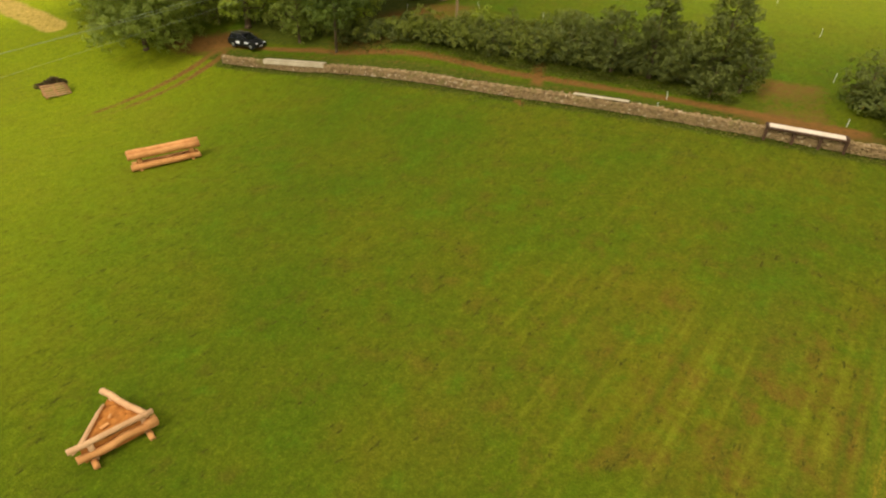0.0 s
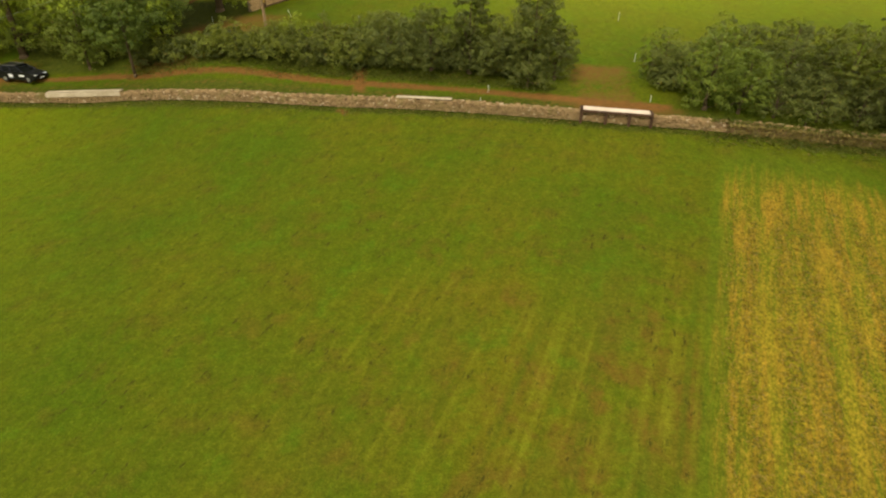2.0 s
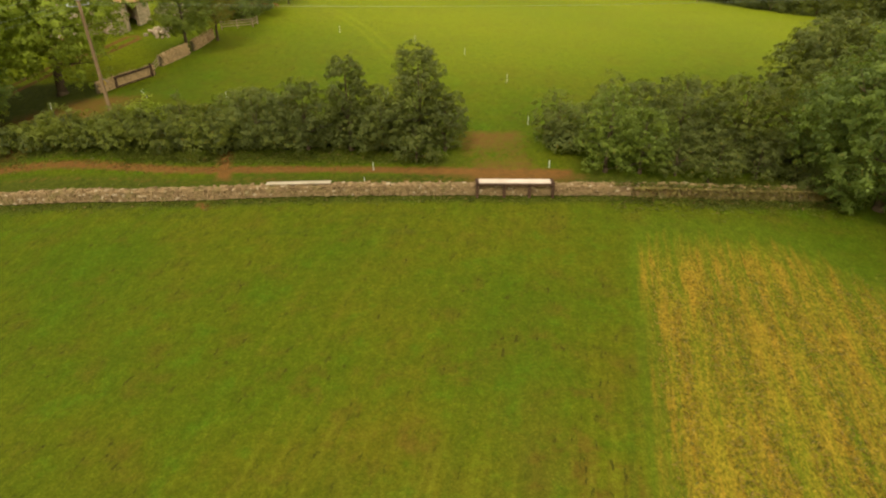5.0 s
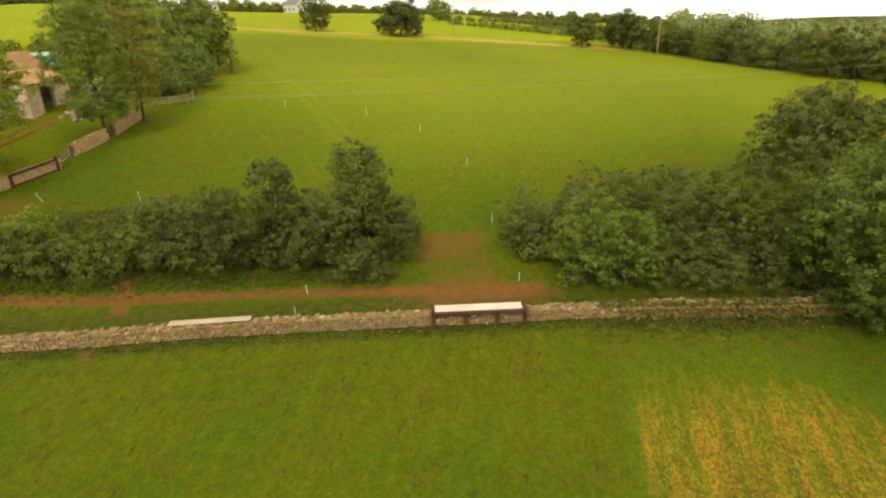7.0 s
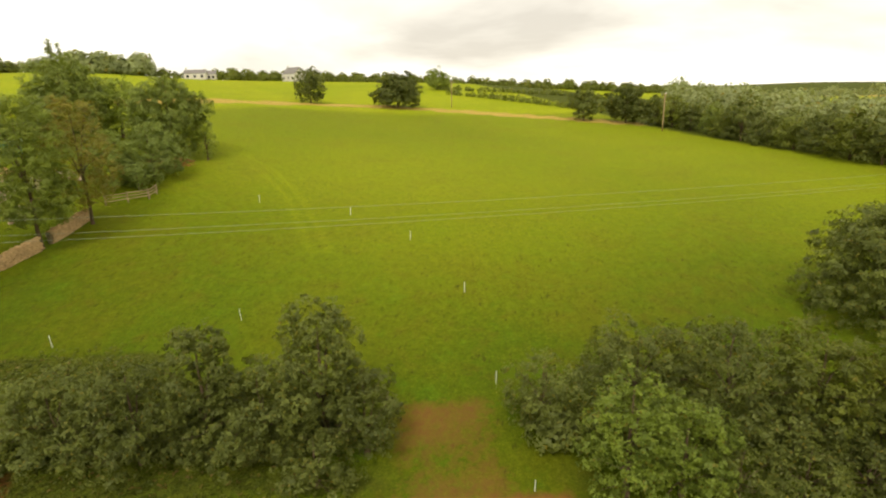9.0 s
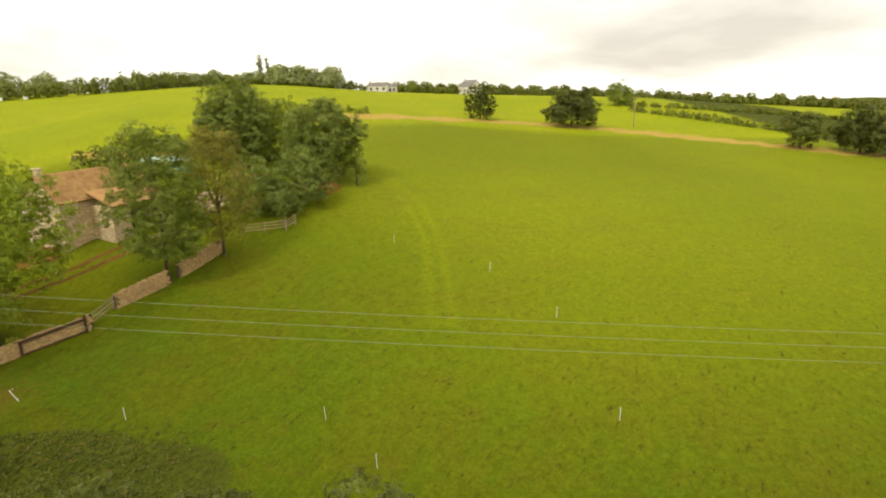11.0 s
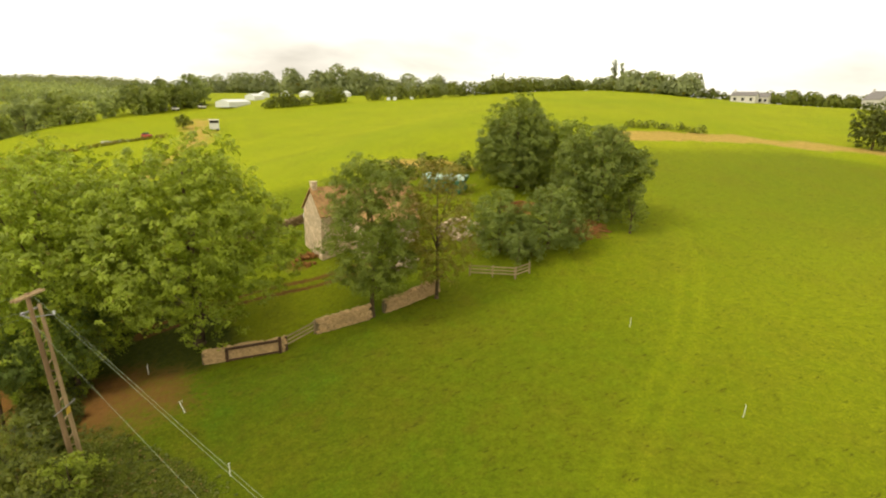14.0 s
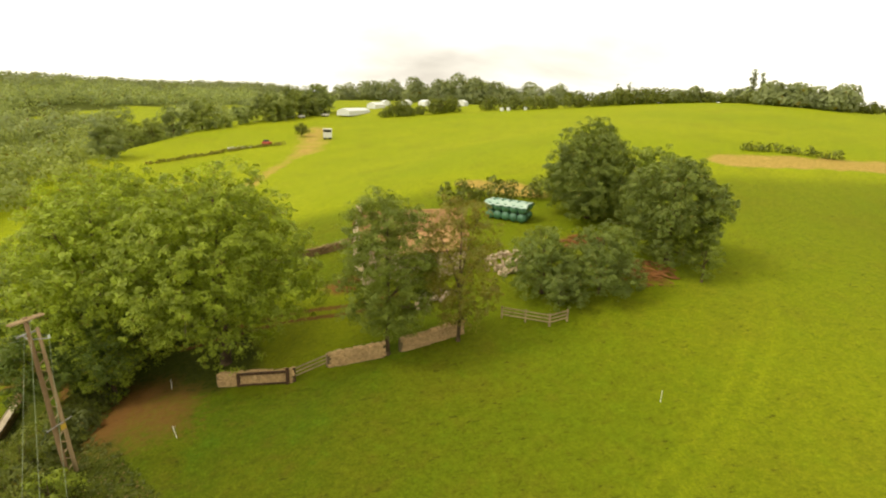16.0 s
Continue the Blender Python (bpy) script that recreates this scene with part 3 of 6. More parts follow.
me = bpy.data.meshes.new("ground")
nx, ny = X.shape
idx = np.arange(nx * ny).reshape(nx, ny)
quads = np.stack([idx[:-1, :-1], idx[1:, :-1], idx[1:, 1:], idx[:-1, 1:]], -1).reshape(-1, 4)
me.vertices.add(nx * ny)
me.vertices.foreach_set("co", np.stack([X, Y, Z], -1).ravel())
me.loops.add(quads.size)
me.loops.foreach_set("vertex_index", quads.ravel())
me.polygons.add(len(quads))
me.polygons.foreach_set("loop_start", np.arange(0, quads.size, 4))
me.polygons.foreach_set("use_smooth", np.ones(len(quads), bool))
me.update(calc_edges=True)
for layer, (r, g, b) in (("cover", (dirt, dry, stripes)), ("tone", (bright, hay, np.maximum(rank, 0.55 * wheelings)))):
    at = me.color_attributes.new(layer, "FLOAT_COLOR", "POINT")
    at.data.foreach_set("color", np.clip(np.stack([r, g, b, np.ones_like(r)], -1), 0, 1).ravel())
me.materials.append(M_GROUND)
ground_ob = tagged(new("ground", me), "rolling green pasture with mown stripes and reddish tracks", "ground", kind="structure")

# ---------------------------------------------------------------- trees


def leaf_mesh(name, centres, outward, size, material, rnd, droop=0.25, jitter=0.34, wide=(0.35, 0.6)):
    """Many small pointed leaves, one island each."""
    n = len(centres)
    a = outward + rnd.normal(0, jitter, (n, 3))
    a[:, 2] += 0.3
    a /= np.linalg.norm(a, axis=1)[:, None] + 1e-9
    t = np.cross(a, rnd.normal(0, 1, (n, 3)))
    t /= np.linalg.norm(t, axis=1)[:, None] + 1e-9
    u = np.cross(a, t)
    s = size * rnd.uniform(0.6, 1.35, (n, 1))
    tip, mid = t * s, u * s * rnd.uniform(*wide, (n, 1))
    fold = a * s * droop
    v = np.stack([centres - tip - 0.55 * mid - fold, centres + tip - 0.35 * mid - fold, centres + 0.1 * tip + 1.2 * mid], 1).reshape(-1, 3)
    f = np.arange(3 * n).reshape(-1, 3)
    me = bpy.data.meshes.new(name)
    me.vertices.add(len(v))
    me.vertices.foreach_set("co", v.ravel())
    me.loops.add(f.size)
    me.loops.foreach_set("vertex_index", f.ravel())
    me.polygons.add(len(f))
    me.polygons.foreach_set("loop_start", np.arange(0, f.size, 3))
    me.update(calc_edges=True)
    me.materials.append(material)
    return me


def blob_leaves(blobs, per_area, rnd, inside=0.2, spray=0.0):
    """Points and outward ways on the shells of many blobs (x, y, z, rx, rz). spray: the radius of the small sprays that the leaves gather in."""
    ps, ws = [], []
    for x, y, z, rx, rz in blobs:
        n = max(6, int(per_area * 4 * math.pi * rx * (rx + rz) / 2))
        m = max(5, int(0.55 * 4 * math.pi * rx * (rx + rz) / 2 / spray**2 / math.pi)) if spray else n
        w = rnd.normal(0, 1, (m, 3))
        w /= np.linalg.norm(w, axis=1)[:, None]
        w = w[(w[:, 2] > -0.6) | (rnd.random(m) < 0.4)]
        r = np.where(rnd.random(len(w)) < inside, rnd.uniform(0.45, 0.85, len(w)), np.minimum(rnd.normal(0.96, 0.08, len(w)), 1.07))
        lump = 1 + 0.08 * np.sin(5 * w[:, 0] + 7 * x) * np.sin(4 * w[:, 1] + 5 * z) + 0.05 * np.sin(9 * w[:, 2] + 3 * y)
        c = np.stack([x + w[:, 0] * rx * r * lump, y + w[:, 1] * rx * r * lump, z + w[:, 2] * rz * r * lump], -1)
        if spray:
            pick = rnd.integers(0, len(c), n)
            o = rnd.normal(0, 1, (n, 3))
            o /= np.linalg.norm(o, axis=1)[:, None]
            o[:, 2] = np.abs(o[:, 2]) * np.where(rnd.random(n) < 0.75, 1, -1)
            big = spray * np.clip(rnd.normal(1.0, 0.3, len(c)), 0.5, 1.7)[pick, None]
            c = c[pick] + o * big * rnd.uniform(0.55, 1.0, (n, 1)) * np.array([1.0, 1.0, 0.8])
            w = 0.45 * o + 0.85 * w[pick]
        ps.append(c)
        ws.append(w)
    return np.concatenate(ps), np.concatenate(ws)


def crown_blobs(h, r, low, rnd, count, shape="round"):
    """Clumps spread evenly over the crown's outline, and a core inside."""
    blobs = []
    hz = h - low
    for k in range(count):
        u = (k + 0.5) / count
        ang = k * 2.399963 + rnd.normal(0, 0.35)
        if shape == "cone":
            wide = 0.25 + 0.75 * (1 - u)
        elif shape == "dome":
            wide = 1.0 if u < 0.45 else math.sqrt(max(0.03, 1 - ((u - 0.45) / 0.58) ** 2))
        elif shape == "oval":
            wide = max(0.25, math.sin(math.pi * (0.12 + 0.80 * u)) ** 0.55)
        else:
            wide = max(0.25, math.sin(math.pi * (0.14 + 0.80 * u)) ** 0.7)
        br = r * rnd.uniform(0.26, 0.46) * (0.6 + 0.4 * wide)
        reach = max(r * wide * rnd.uniform(0.80, 1.12) - br * 0.7, 0.0)
        z = low + br * 0.6 + u * max(hz - br * 1.45, 0.1) + rnd.normal(0, 0.03) * hz
        blobs.append((reach * math.cos(ang), reach * math.sin(ang), z, br, br * rnd.uniform(0.75, 1.0)))
    mid = 0.42 if shape in ("cone", "dome") else 0.52
    blobs.append((0, 0, low + hz * mid, r * 0.55, hz * 0.38))
    return blobs


def tree(x, y, h, r, leaf, label, low=0.25, count=16, size=0.24, density=9.0, seed=1, shape="round", category="tree", bare=0.1, group="", trunk=None, sink=0.05):
    rnd = np.random.default_rng(seed)
    random.seed(seed)
    z = zat(x, y)
    ob = thing("tree" if category == "tree" else "bush", label, category, (x, y, z - sink), 0.0, group)
    lo = low * h
    blobs = crown_blobs(h, r, lo, rnd, count, shape)
    tr = trunk or max(0.05, 0.024 * h)
    s = Shape()
    fork = lo + 0.25 * (h - lo)
    s.rod((0, 0, -0.1), (0, 0, 0.35), tr * 1.5, tr * 1.05, 9, 0.03)
    s.rod((0, 0, 0.35), (0.1 * tr, 0.2 * tr, fork), tr * 1.05, tr * 0.7, 9, 0.05, 3)
    s.rod((0.1 * tr, 0.2 * tr, fork), (0, 0, lo + 0.85 * (h - lo)), tr * 0.7, tr * 0.15, 7, 0.06, 4)
    part("trunk", s, M_BARK, ob, smooth=True)
    step = max(1, count // 7)
    for bx, by, bz, br, _ in blobs[:-1:step]:
        s = Shape()
        z0 = min(fork + 0.25 * (bz - fork) * rnd.random(), bz - 0.1)
        z0 = max(z0, 0.5 * lo + 0.2)
        m = (bx * 0.45 + rnd.normal(0, 0.1), by * 0.45 + rnd.normal(0, 0.1), z0 + 0.6 * (bz - z0))
        s.rod((0, 0, z0), m, tr * 0.42, tr * 0.24, 6, 0.05, 2)
        s.rod(m, (bx, by, bz), tr * 0.24, tr * 0.07, 5, 0.05, 2)
        for _ in range(3):
            e = (bx + rnd.normal(0, 0.6) * br, by + rnd.normal(0, 0.6) * br, bz + rnd.uniform(0, 0.9) * br)
            s.rod((bx * 0.8 + m[0] * 0.2, by * 0.8 + m[1] * 0.2, bz * 0.8 + m[2] * 0.2), e, tr * 0.09, tr * 0.03, 4)
        part("limb", s, M_BARK, ob, smooth=True)
    size, density = 0.52 * size, 3.6 * density
    p, w = blob_leaves(blobs, density, rnd, 0.2, min(0.42, 0.07 * r + 0.09) if size < 0.23 else 0.8)
    keep = (np.sin(p[:, 0] * 1.9 + seed) * np.sin(p[:, 1] * 1.7 + 2 * seed) * np.sin(p[:, 2] * 1.8 + 3 * seed) < 0.45 - bare) & (p[:, 2] > 0.15)
    part("crown", leaf_mesh("crown", p[keep], w[keep], size, leaf, rnd), leaf, ob)
    return ob


def bank_of_leaves(name, label, category, blobs, leaf, size, density, seed):
    rnd = np.random.default_rng(seed)
    p, w = blob_leaves(blobs, 0.85 * density, rnd, 0.08)
    return tagged(new(name, leaf_mesh(name, p, w, 0.76 * size, leaf, rnd, 0.2, 0.3, (0.6, 0.9))), label, category, kind="stuff")


ASH = "tall green ash tree with an open leafy crown"
HEDGE = "dense dark hawthorn in the hedge beside the lane"
# the hedge along the lane
BUSHES = "hedge bushes by the lane"
BRAMBLE = "low tangled bramble bush in the hedge"
tree(22.0, 47.6, 8.0, 2.3, LEAF_DARK, "tall dark hedgerow tree beside the gap in the hedge", 0.0, 46, 0.17, 17, 11, "oval", bare=0.0)
tree(23.6, 46.4, 4.9, 2.1, LEAF_DARK, HEDGE, 0.0, 26, 0.17, 15, 111, "oval", category="bush", group=BUSHES, bare=0.0)
tree(20.9, 45.6, 3.2, 1.9, LEAF_DARK, HEDGE, 0.0, 16, 0.17, 13, 112, "dome", category="bush", group=BUSHES, bare=0.0)
tree(16.8, 49.2, 7.3, 1.75, LEAF_DARK, "narrow dark upright tree in the hedge", 0.0, 48, 0.17, 24, 12, "oval", bare=0.0)
tree(19.2, 48.8, 4.8, 2.7, LEAF_DARK, HEDGE, 0.0, 28, 0.17, 14, 13, "dome", category="bush", group=BUSHES, bare=0.0)
tree(13.7, 50.6, 5.6, 2.8, LEAF_DARK, HEDGE, 0.0, 28, 0.17, 14, 14, "dome", category="bush", group=BUSHES, bare=0.0)
tree(10.1, 52.8, 4.8, 3.2, LEAF_DARK, HEDGE, 0.0, 28, 0.17, 14, 15, "dome", category="bush", group=BUSHES, bare=0.0)
tree(6.7, 54.0, 3.5, 2.8, LEAF_HEDGE, BRAMBLE, 0.0, 16, 0.17, 13, 16, "dome", category="bush", group=BUSHES, bare=0.0)
tree(4.9, 55.0, 4.4, 1.15, LEAF_DARK, "small round hedge tree above the brambles", 0.0, 16, 0.15, 17, 17, "oval", bare=0.0)
tree(3.3, 55.5, 2.5, 2.7, LEAF_HEDGE, BRAMBLE, 0.0, 14, 0.17, 13, 27, "dome", category="bush", group=BUSHES, bare=0.0)
tree(2.0, 58.4, 2.9, 1.7, LEAF_ASH, "pale yellow-green elder bush in the hedge", 0.0, 14, 0.17, 13, 118, "dome", category="bush", group=BUSHES, bare=0.0)
tree(0.5, 56.8, 3.3, 2.8, LEAF_HEDGE, BRAMBLE, 0.0, 16, 0.17, 13, 18, "dome", category="bush", group=BUSHES, bare=0.0)
tree(-3.2, 58.3, 3.3, 2.5, LEAF_HEDGE, BRAMBLE, 0.0, 16, 0.17, 13, 19, "dome", category="bush", group=BUSHES, bare=0.0)
tree(-6.0, 60.6, 2.2, 2.5, LEAF_HEDGE, BRAMBLE, 0.0, 14, 0.17, 12, 20, "dome", category="bush", group=BUSHES, bare=0.0)
tree(-9.6, 63.1, 2.2, 2.6, LEAF_HEDGE, BRAMBLE, 0.0, 14, 0.17, 12, 21, "dome", category="bush", group=BUSHES, bare=0.0)
tree(-12.6, 66.2, 8.6, 3.3, LEAF_ASH, "young ash with a loose low crown over the lane hedge", 0.1, 30, 0.22, 9, 121, "oval", bare=0.03, trunk=0.16)
tree(-11.0, 66.2, 8.6, 3.2, LEAF_CORNER, "shady young ash behind the pole", 0.22, 30, 0.21, 10, 122, "oval", bare=0.0)
tree(-13.2, 65.6, 2.2, 2.6, LEAF_HEDGE, BRAMBLE, 0.0, 14, 0.17, 12, 22, "dome", category="bush", group=BUSHES, bare=0.0)
tree(-13.6, 62.2, 8.4, 3.5, LEAF_CORNER, "shady young ash leaning out over the lane", 0.34, 34, 0.21, 10, 123, "oval", bare=0.0, trunk=0.13)
# right of the gap
PAST = "hedge bushes past the gap"
tree(33.6, 39.3, 6.4, 2.3, LEAF_LIGHT, "light green field maple leaning over the stone wall", 0.0, 32, 0.18, 12, 31, "oval", bare=0.0)
tree(35.9, 38.2, 5.2, 2.2, LEAF_LIGHT, "lower stem of light green field maple by the stone wall", 0.0, 28, 0.18, 12, 131, "oval", bare=0.0)
tree(32.3, 44.0, 4.7, 2.2, LEAF_DARK, HEDGE, 0.0, 18, 0.18, 13, 32, "dome", category="bush", group=PAST, bare=0.0)
tree(38.0, 43.4, 5.2, 3.5, LEAF_DARK, HEDGE, 0.0, 20, 0.18, 12, 33, "dome", category="bush", group=PAST, bare=0.0)
tree(41.6, 40.6, 6.1, 3.5, LEAF_DARK, HEDGE, 0.0, 20, 0.19, 11, 34, "dome", category="bush", group=PAST, bare=0.0)
tree(45.4, 38.2, 6.4, 3.6, LEAF_HEDGE, "dense mixed hedge bush with yellowing leaves", 0.0, 20, 0.2, 11, 35, "dome", category="bush", group=PAST, bare=0.0)
tree(48.6, 35.8, 6.6, 3.6, LEAF_HEDGE, "dense mixed hedge bush with yellowing leaves", 0.0, 20, 0.2, 11, 36, "dome", category="bush", group=PAST, bare=0.0)
tree(53.0, 34.4, 7.4, 3.8, LEAF_DARK, HEDGE, 0.0, 20, 0.21, 10, 37, "dome", category="bush", group=PAST, bare=0.0)
tree(61.5, 43.2, 8.8, 5.4, LEAF_DARK, "broad dark thorn tree behind the hedge", 0.0, 44, 0.24, 9, 38, "dome", bare=0.0)
tree(47.6, 28.0, 12.2, 6.0, LEAF_CORNER, "large green ash at the corner of the field", 0.0, 42, 0.25, 9.5, 39, "oval", bare=0.0)
tree(48.2, 18.5, 10.5, 5.4, LEAF_CORNER, "large green ash along the field edge", 0.0, 28, 0.27, 8, 40, "oval", bare=0.0)
# dark bushes added to fill the hedge's shade down to the wall
for k, (x, y, h, r) in enumerate([(38.2, 37.0, 3.0, 2.0), (41.0, 35.7, 3.1, 2.1), (43.6, 34.5, 3.0, 2.1), (46.0, 33.3, 3.0, 2.1), (45.2, 31.2, 2.4, 1.8)]):
    tree(x, y, h, r, LEAF_DARK, "low dark thorn scrub filling the shade behind the stone wall", 0.0, 13, 0.17, 12, 141 + k, "dome", category="bush", group=PAST, bare=0.0)
tree(38.6, 39.8, 3.2, 2.4, LEAF_DARK, HEDGE, 0.0, 14, 0.18, 12, 42, "dome", category="bush", group=PAST, bare=0.0)
tree(42.4, 37.6, 3.4, 2.5, LEAF_DARK, HEDGE, 0.0, 14, 0.18, 12, 43, "dome", category="bush", group=PAST, bare=0.0)
tree(46.0, 35.2, 3.4, 2.5, LEAF_DARK, HEDGE, 0.0, 14, 0.18, 12, 44, "dome", category="bush", group=PAST, bare=0.0)
tree(39.6, 35.2, 1.9, 0.6, LEAF_LIGHT, "small sapling behind the stone wall", 0.1, 7, 0.13, 20, 41, "cone")
# beside the yard
tree(6.0, 80.3, 13.2, 3.9, LEAF_MID, "open-crowned ash standing against the yard wall", 0.11, 62, 0.18, 13, 51, "oval", bare=0.0, trunk=0.17)
tree(9.5, 84.7, 12.2, 3.2, LEAF_BROWN, "ash with thin bronzed leaves against the yard wall", 0.12, 48, 0.17, 10.5, 52, "oval", bare=0.08, trunk=0.15)
tree(13.4, 93.9, 3.6, 2.5, LEAF_BLUE, "low grey-green willow scrub behind the rail fence", 0.0, 18, 0.19, 12, 153, "dome", category="bush", bare=0.0)
tree(10.9, 95.0, 6.5, 3.2, LEAF_BLUE, "bushy grey-green willow behind the rail fence", 0.0, 30, 0.2, 12, 53, "dome", bare=0.0)
tree(15.0, 98.0, 6.7, 3.5, LEAF_BLUE, "bushy grey-green willow behind the rail fence", 0.0, 30, 0.2, 12, 54, "dome", bare=0.0)
tree(5.8, 113.4, 11.4, 5.2, LEAF_GROVE, "tall dense dark green tree behind the yard", 0.0, 60, 0.24, 9.5, 55, "dome", bare=0.0)
tree(17.6, 107.6, 10.8, 5.0, LEAF_GROVE, "spreading green tree at the edge of the pasture", 0.03, 46, 0.26, 8.5, 56, "oval", bare=0.0)
tree(11.4, 117.8, 8.9, 4.4, LEAF_MID, "spreading green tree behind the yard", 0.06, 22, 0.28, 7, 57, "oval", bare=0.0)
tree(21.6, 105.6, 4.4, 1.7, LEAF_MID, "small bushy tree at the edge of the pasture", 0.12, 14, 0.2, 11, 58, "oval", bare=0.0)
tree(-18.8, 66.3, 7.8, 2.8, LEAF_MID, "young ash hanging over the lane beside the parked car", 0.04, 26, 0.22, 9, 166, "oval", trunk=0.14)
tree(-6.0, 73.2, 17.2, 7.7, LEAF_ASH, "big broad ash tree over the yard entrance", 0.10, 40, 0.27, 7.5, 61, "oval", bare=0.04, trunk=0.42)
tree(-14.2, 67.2, 18.8, 6.8, LEAF_ASH, "big broad ash tree over the lane", 0.10, 42, 0.27, 7.5, 62, "oval", bare=0.04, trunk=0.38)
tree(-19.6, 71.6, 18.8, 7.0, LEAF_ASH, "big broad ash tree over the lane", 0.03, 32, 0.31, 5, 63, "oval", bare=0.04, trunk=0.42)
tree(-33.0, 74.5, 16.5, 7.0, LEAF_ASH, "broad green tree beside the lane", 0.0, 26, 0.34, 4.5, 64, "oval")
tree(-26.4, 71.0, 17.8, 6.2, LEAF_ASH, "tall ash tree standing over the lane", 0.08, 30, 0.32, 5, 67, "oval", trunk=0.36)
tree(-37.8, 67.0, 11.5, 6.4, LEAF_MID, "rounded green tree at the field corner", 0.0, 34, 0.26, 8, 65, "dome")
for k, (x, y, h, r) in enumerate([(-21.8, 69.8, 3.0, 2.3), (-17.8, 67.9, 2.8, 2.3), (-30.6, 72.4, 4.2, 2.8), (-25.8, 72.0, 3.4, 2.6)]):
    tree(x, y, h, r, LEAF_MID if k % 2 else LEAF_HEDGE, "leafy undergrowth below the lane trees", 0.0, 14, 0.22, 8, 161 + k, "dome", category="bush", group="bushes below the lane trees", bare=0.0)
tree(-48.0, 75.0, 13.0, 6.4, LEAF_ASH, "broad green tree beside the lane", 0.04, 20, 0.36, 4.5, 66, "oval")
# single trees out in the fields
tree(118.0, 236.0, 8.4, 5.2, LEAF_MID, "rounded dull green tree at the end of a field hedge", 0.0, 22, 0.45, 4, 76, "dome", bare=0.0)
tree(54.5, 184.5, 9.6, 4.4, LEAF_DARK, "round dark tree on the straw-coloured field margin", 0.0, 24, 0.42, 5.5, 71, "oval", bare=0.0)
tree(78.0, 178.6, 9.8, 6.8, LEAF_DARK, "wide low tree on the straw-coloured field margin", 0.0, 28, 0.45, 5, 72, "dome", bare=0.0)
tree(120.0, 147.5, 8.8, 4.6, LEAF_DARK, "round dark tree on the field margin", 0.0, 20, 0.45, 4.5, 73, bare=0.0)
tree(129.0, 141.0, 10.4, 6.2, LEAF_DARK, "wide dark tree at the edge of the wood", 0.0, 22, 0.48, 4, 74, bare=0.0)
tree(-118.0, 162.0, 4.6, 2.6, LEAF_HEDGE, "lone rounded thorn bush in dry grass", 0.05, 10, 0.4, 6, 75, category="bush")


# woods, hedges and far trees
def wood_blobs(line, width, h, step, seed, vary=0.25):
    rnd = np.random.default_rng(seed)
    out = []
    for (ax, ay), (bx, by) in zip(line, line[1:]):
        d = math.hypot(bx - ax, by - ay)
        for k in range(max(1, int(d / step))):
            for row in range(max(1, int(width / step))):
                f = (k + rnd.random()) / max(1, int(d / step))
                o = (row + rnd.random()) * step if width > step else rnd.uniform(-0.5, 0.5) * width
                x, y = ax + f * (bx - ax) + o * (by - ay) / d, ay + f * (by - ay) - o * (bx - ax) / d
                hh = h * (1 + vary * rnd.uniform(-1, 0.7))
                z = zat(x, y)
                r = min(step * 0.92, hh * 0.7)
                out.append((x, y, z + hh * 0.35, r * 1.05, hh * 0.42))
                out.append((x + rnd.normal(0, 0.25) * r, y + rnd.normal(0, 0.25) * r, z + hh - r * 0.5, r * 0.72, r * 0.62))
    return out


def valley_point(s, k):
    """A place s metres beyond the pasture's western edge and k metres along it."""
    return -128 - 0.85 * s - 0.526 * k, 98 - 0.526 * s + 0.85 * k


def valley_band(s0, s1, k0, k1, h, step, seed, gaps=0.0):
    rr = np.random.default_rng(seed)
    out = []
    for a in np.arange(s0, s1, step):
        for b in np.arange(k0, k1, step):
            s, k = a + rr.uniform(0, step), b + rr.uniform(0, step)
            if math.sin(s / 47.0 + 1.3 * math.sin(k / 61.0)) * math.sin(k / 83.0 + 0.7) > 1.0 - gaps:
                continue
            x, y = valley_point(s, k)
            hh = h * rr.uniform(0.65, 1.25)
            r = step * rr.uniform(0.5, 0.72)
            z = zat(x, y)
            out.append((x, y, z + hh - 0.85 * r, r, 0.85 * r))
            out.append((x + rr.normal(0, 0.35) * r, y + rr.normal(0, 0.35) * r, z + hh - 1.3 * r, r * 0.8, r * 0.8))
    return out


EDGE_WOOD = [(107, 30), (110, 47), (113, 66), (118, 83), (127, 104), (131, 122), (133, 140)]
rw = np.random.default_rng(81)
for k, (x, y) in enumerate([(a[0] + (b[0] - a[0]) * f, a[1] + (b[1] - a[1]) * f) for a, b in zip(EDGE_WOOD, EDGE_WOOD[1:]) for f in (0.08, 0.42, 0.76)]):
    h = rw.uniform(6.2, 9.6)
    tree(x + rw.uniform(1.5, 5.0), y + rw.uniform(-1, 1), h, h * rw.uniform(0.46, 0.6), (LEAF_DARK, LEAF_GROVE, LEAF_HEDGE)[int(rw.integers(0, 3))],
         "rounded dark tree along the wood's edge", 0.0, 18, 0.46, 3.0, 810 + k, "dome" if k % 3 else "oval", group="trees along the wood's edge", bare=0.0, sink=0.4)
bank_of_leaves("woodland", "dark mixed woodland along the pasture's lower edge", "woodland", wood_blobs([(116, 20), (121, 45), (124, 66), (130, 84), (138, 107), (141, 128), (143, 142)], 6, 7.4, 5.5, 81, 0.5), LEAF_DARK, 0.44, 3.0, 81)
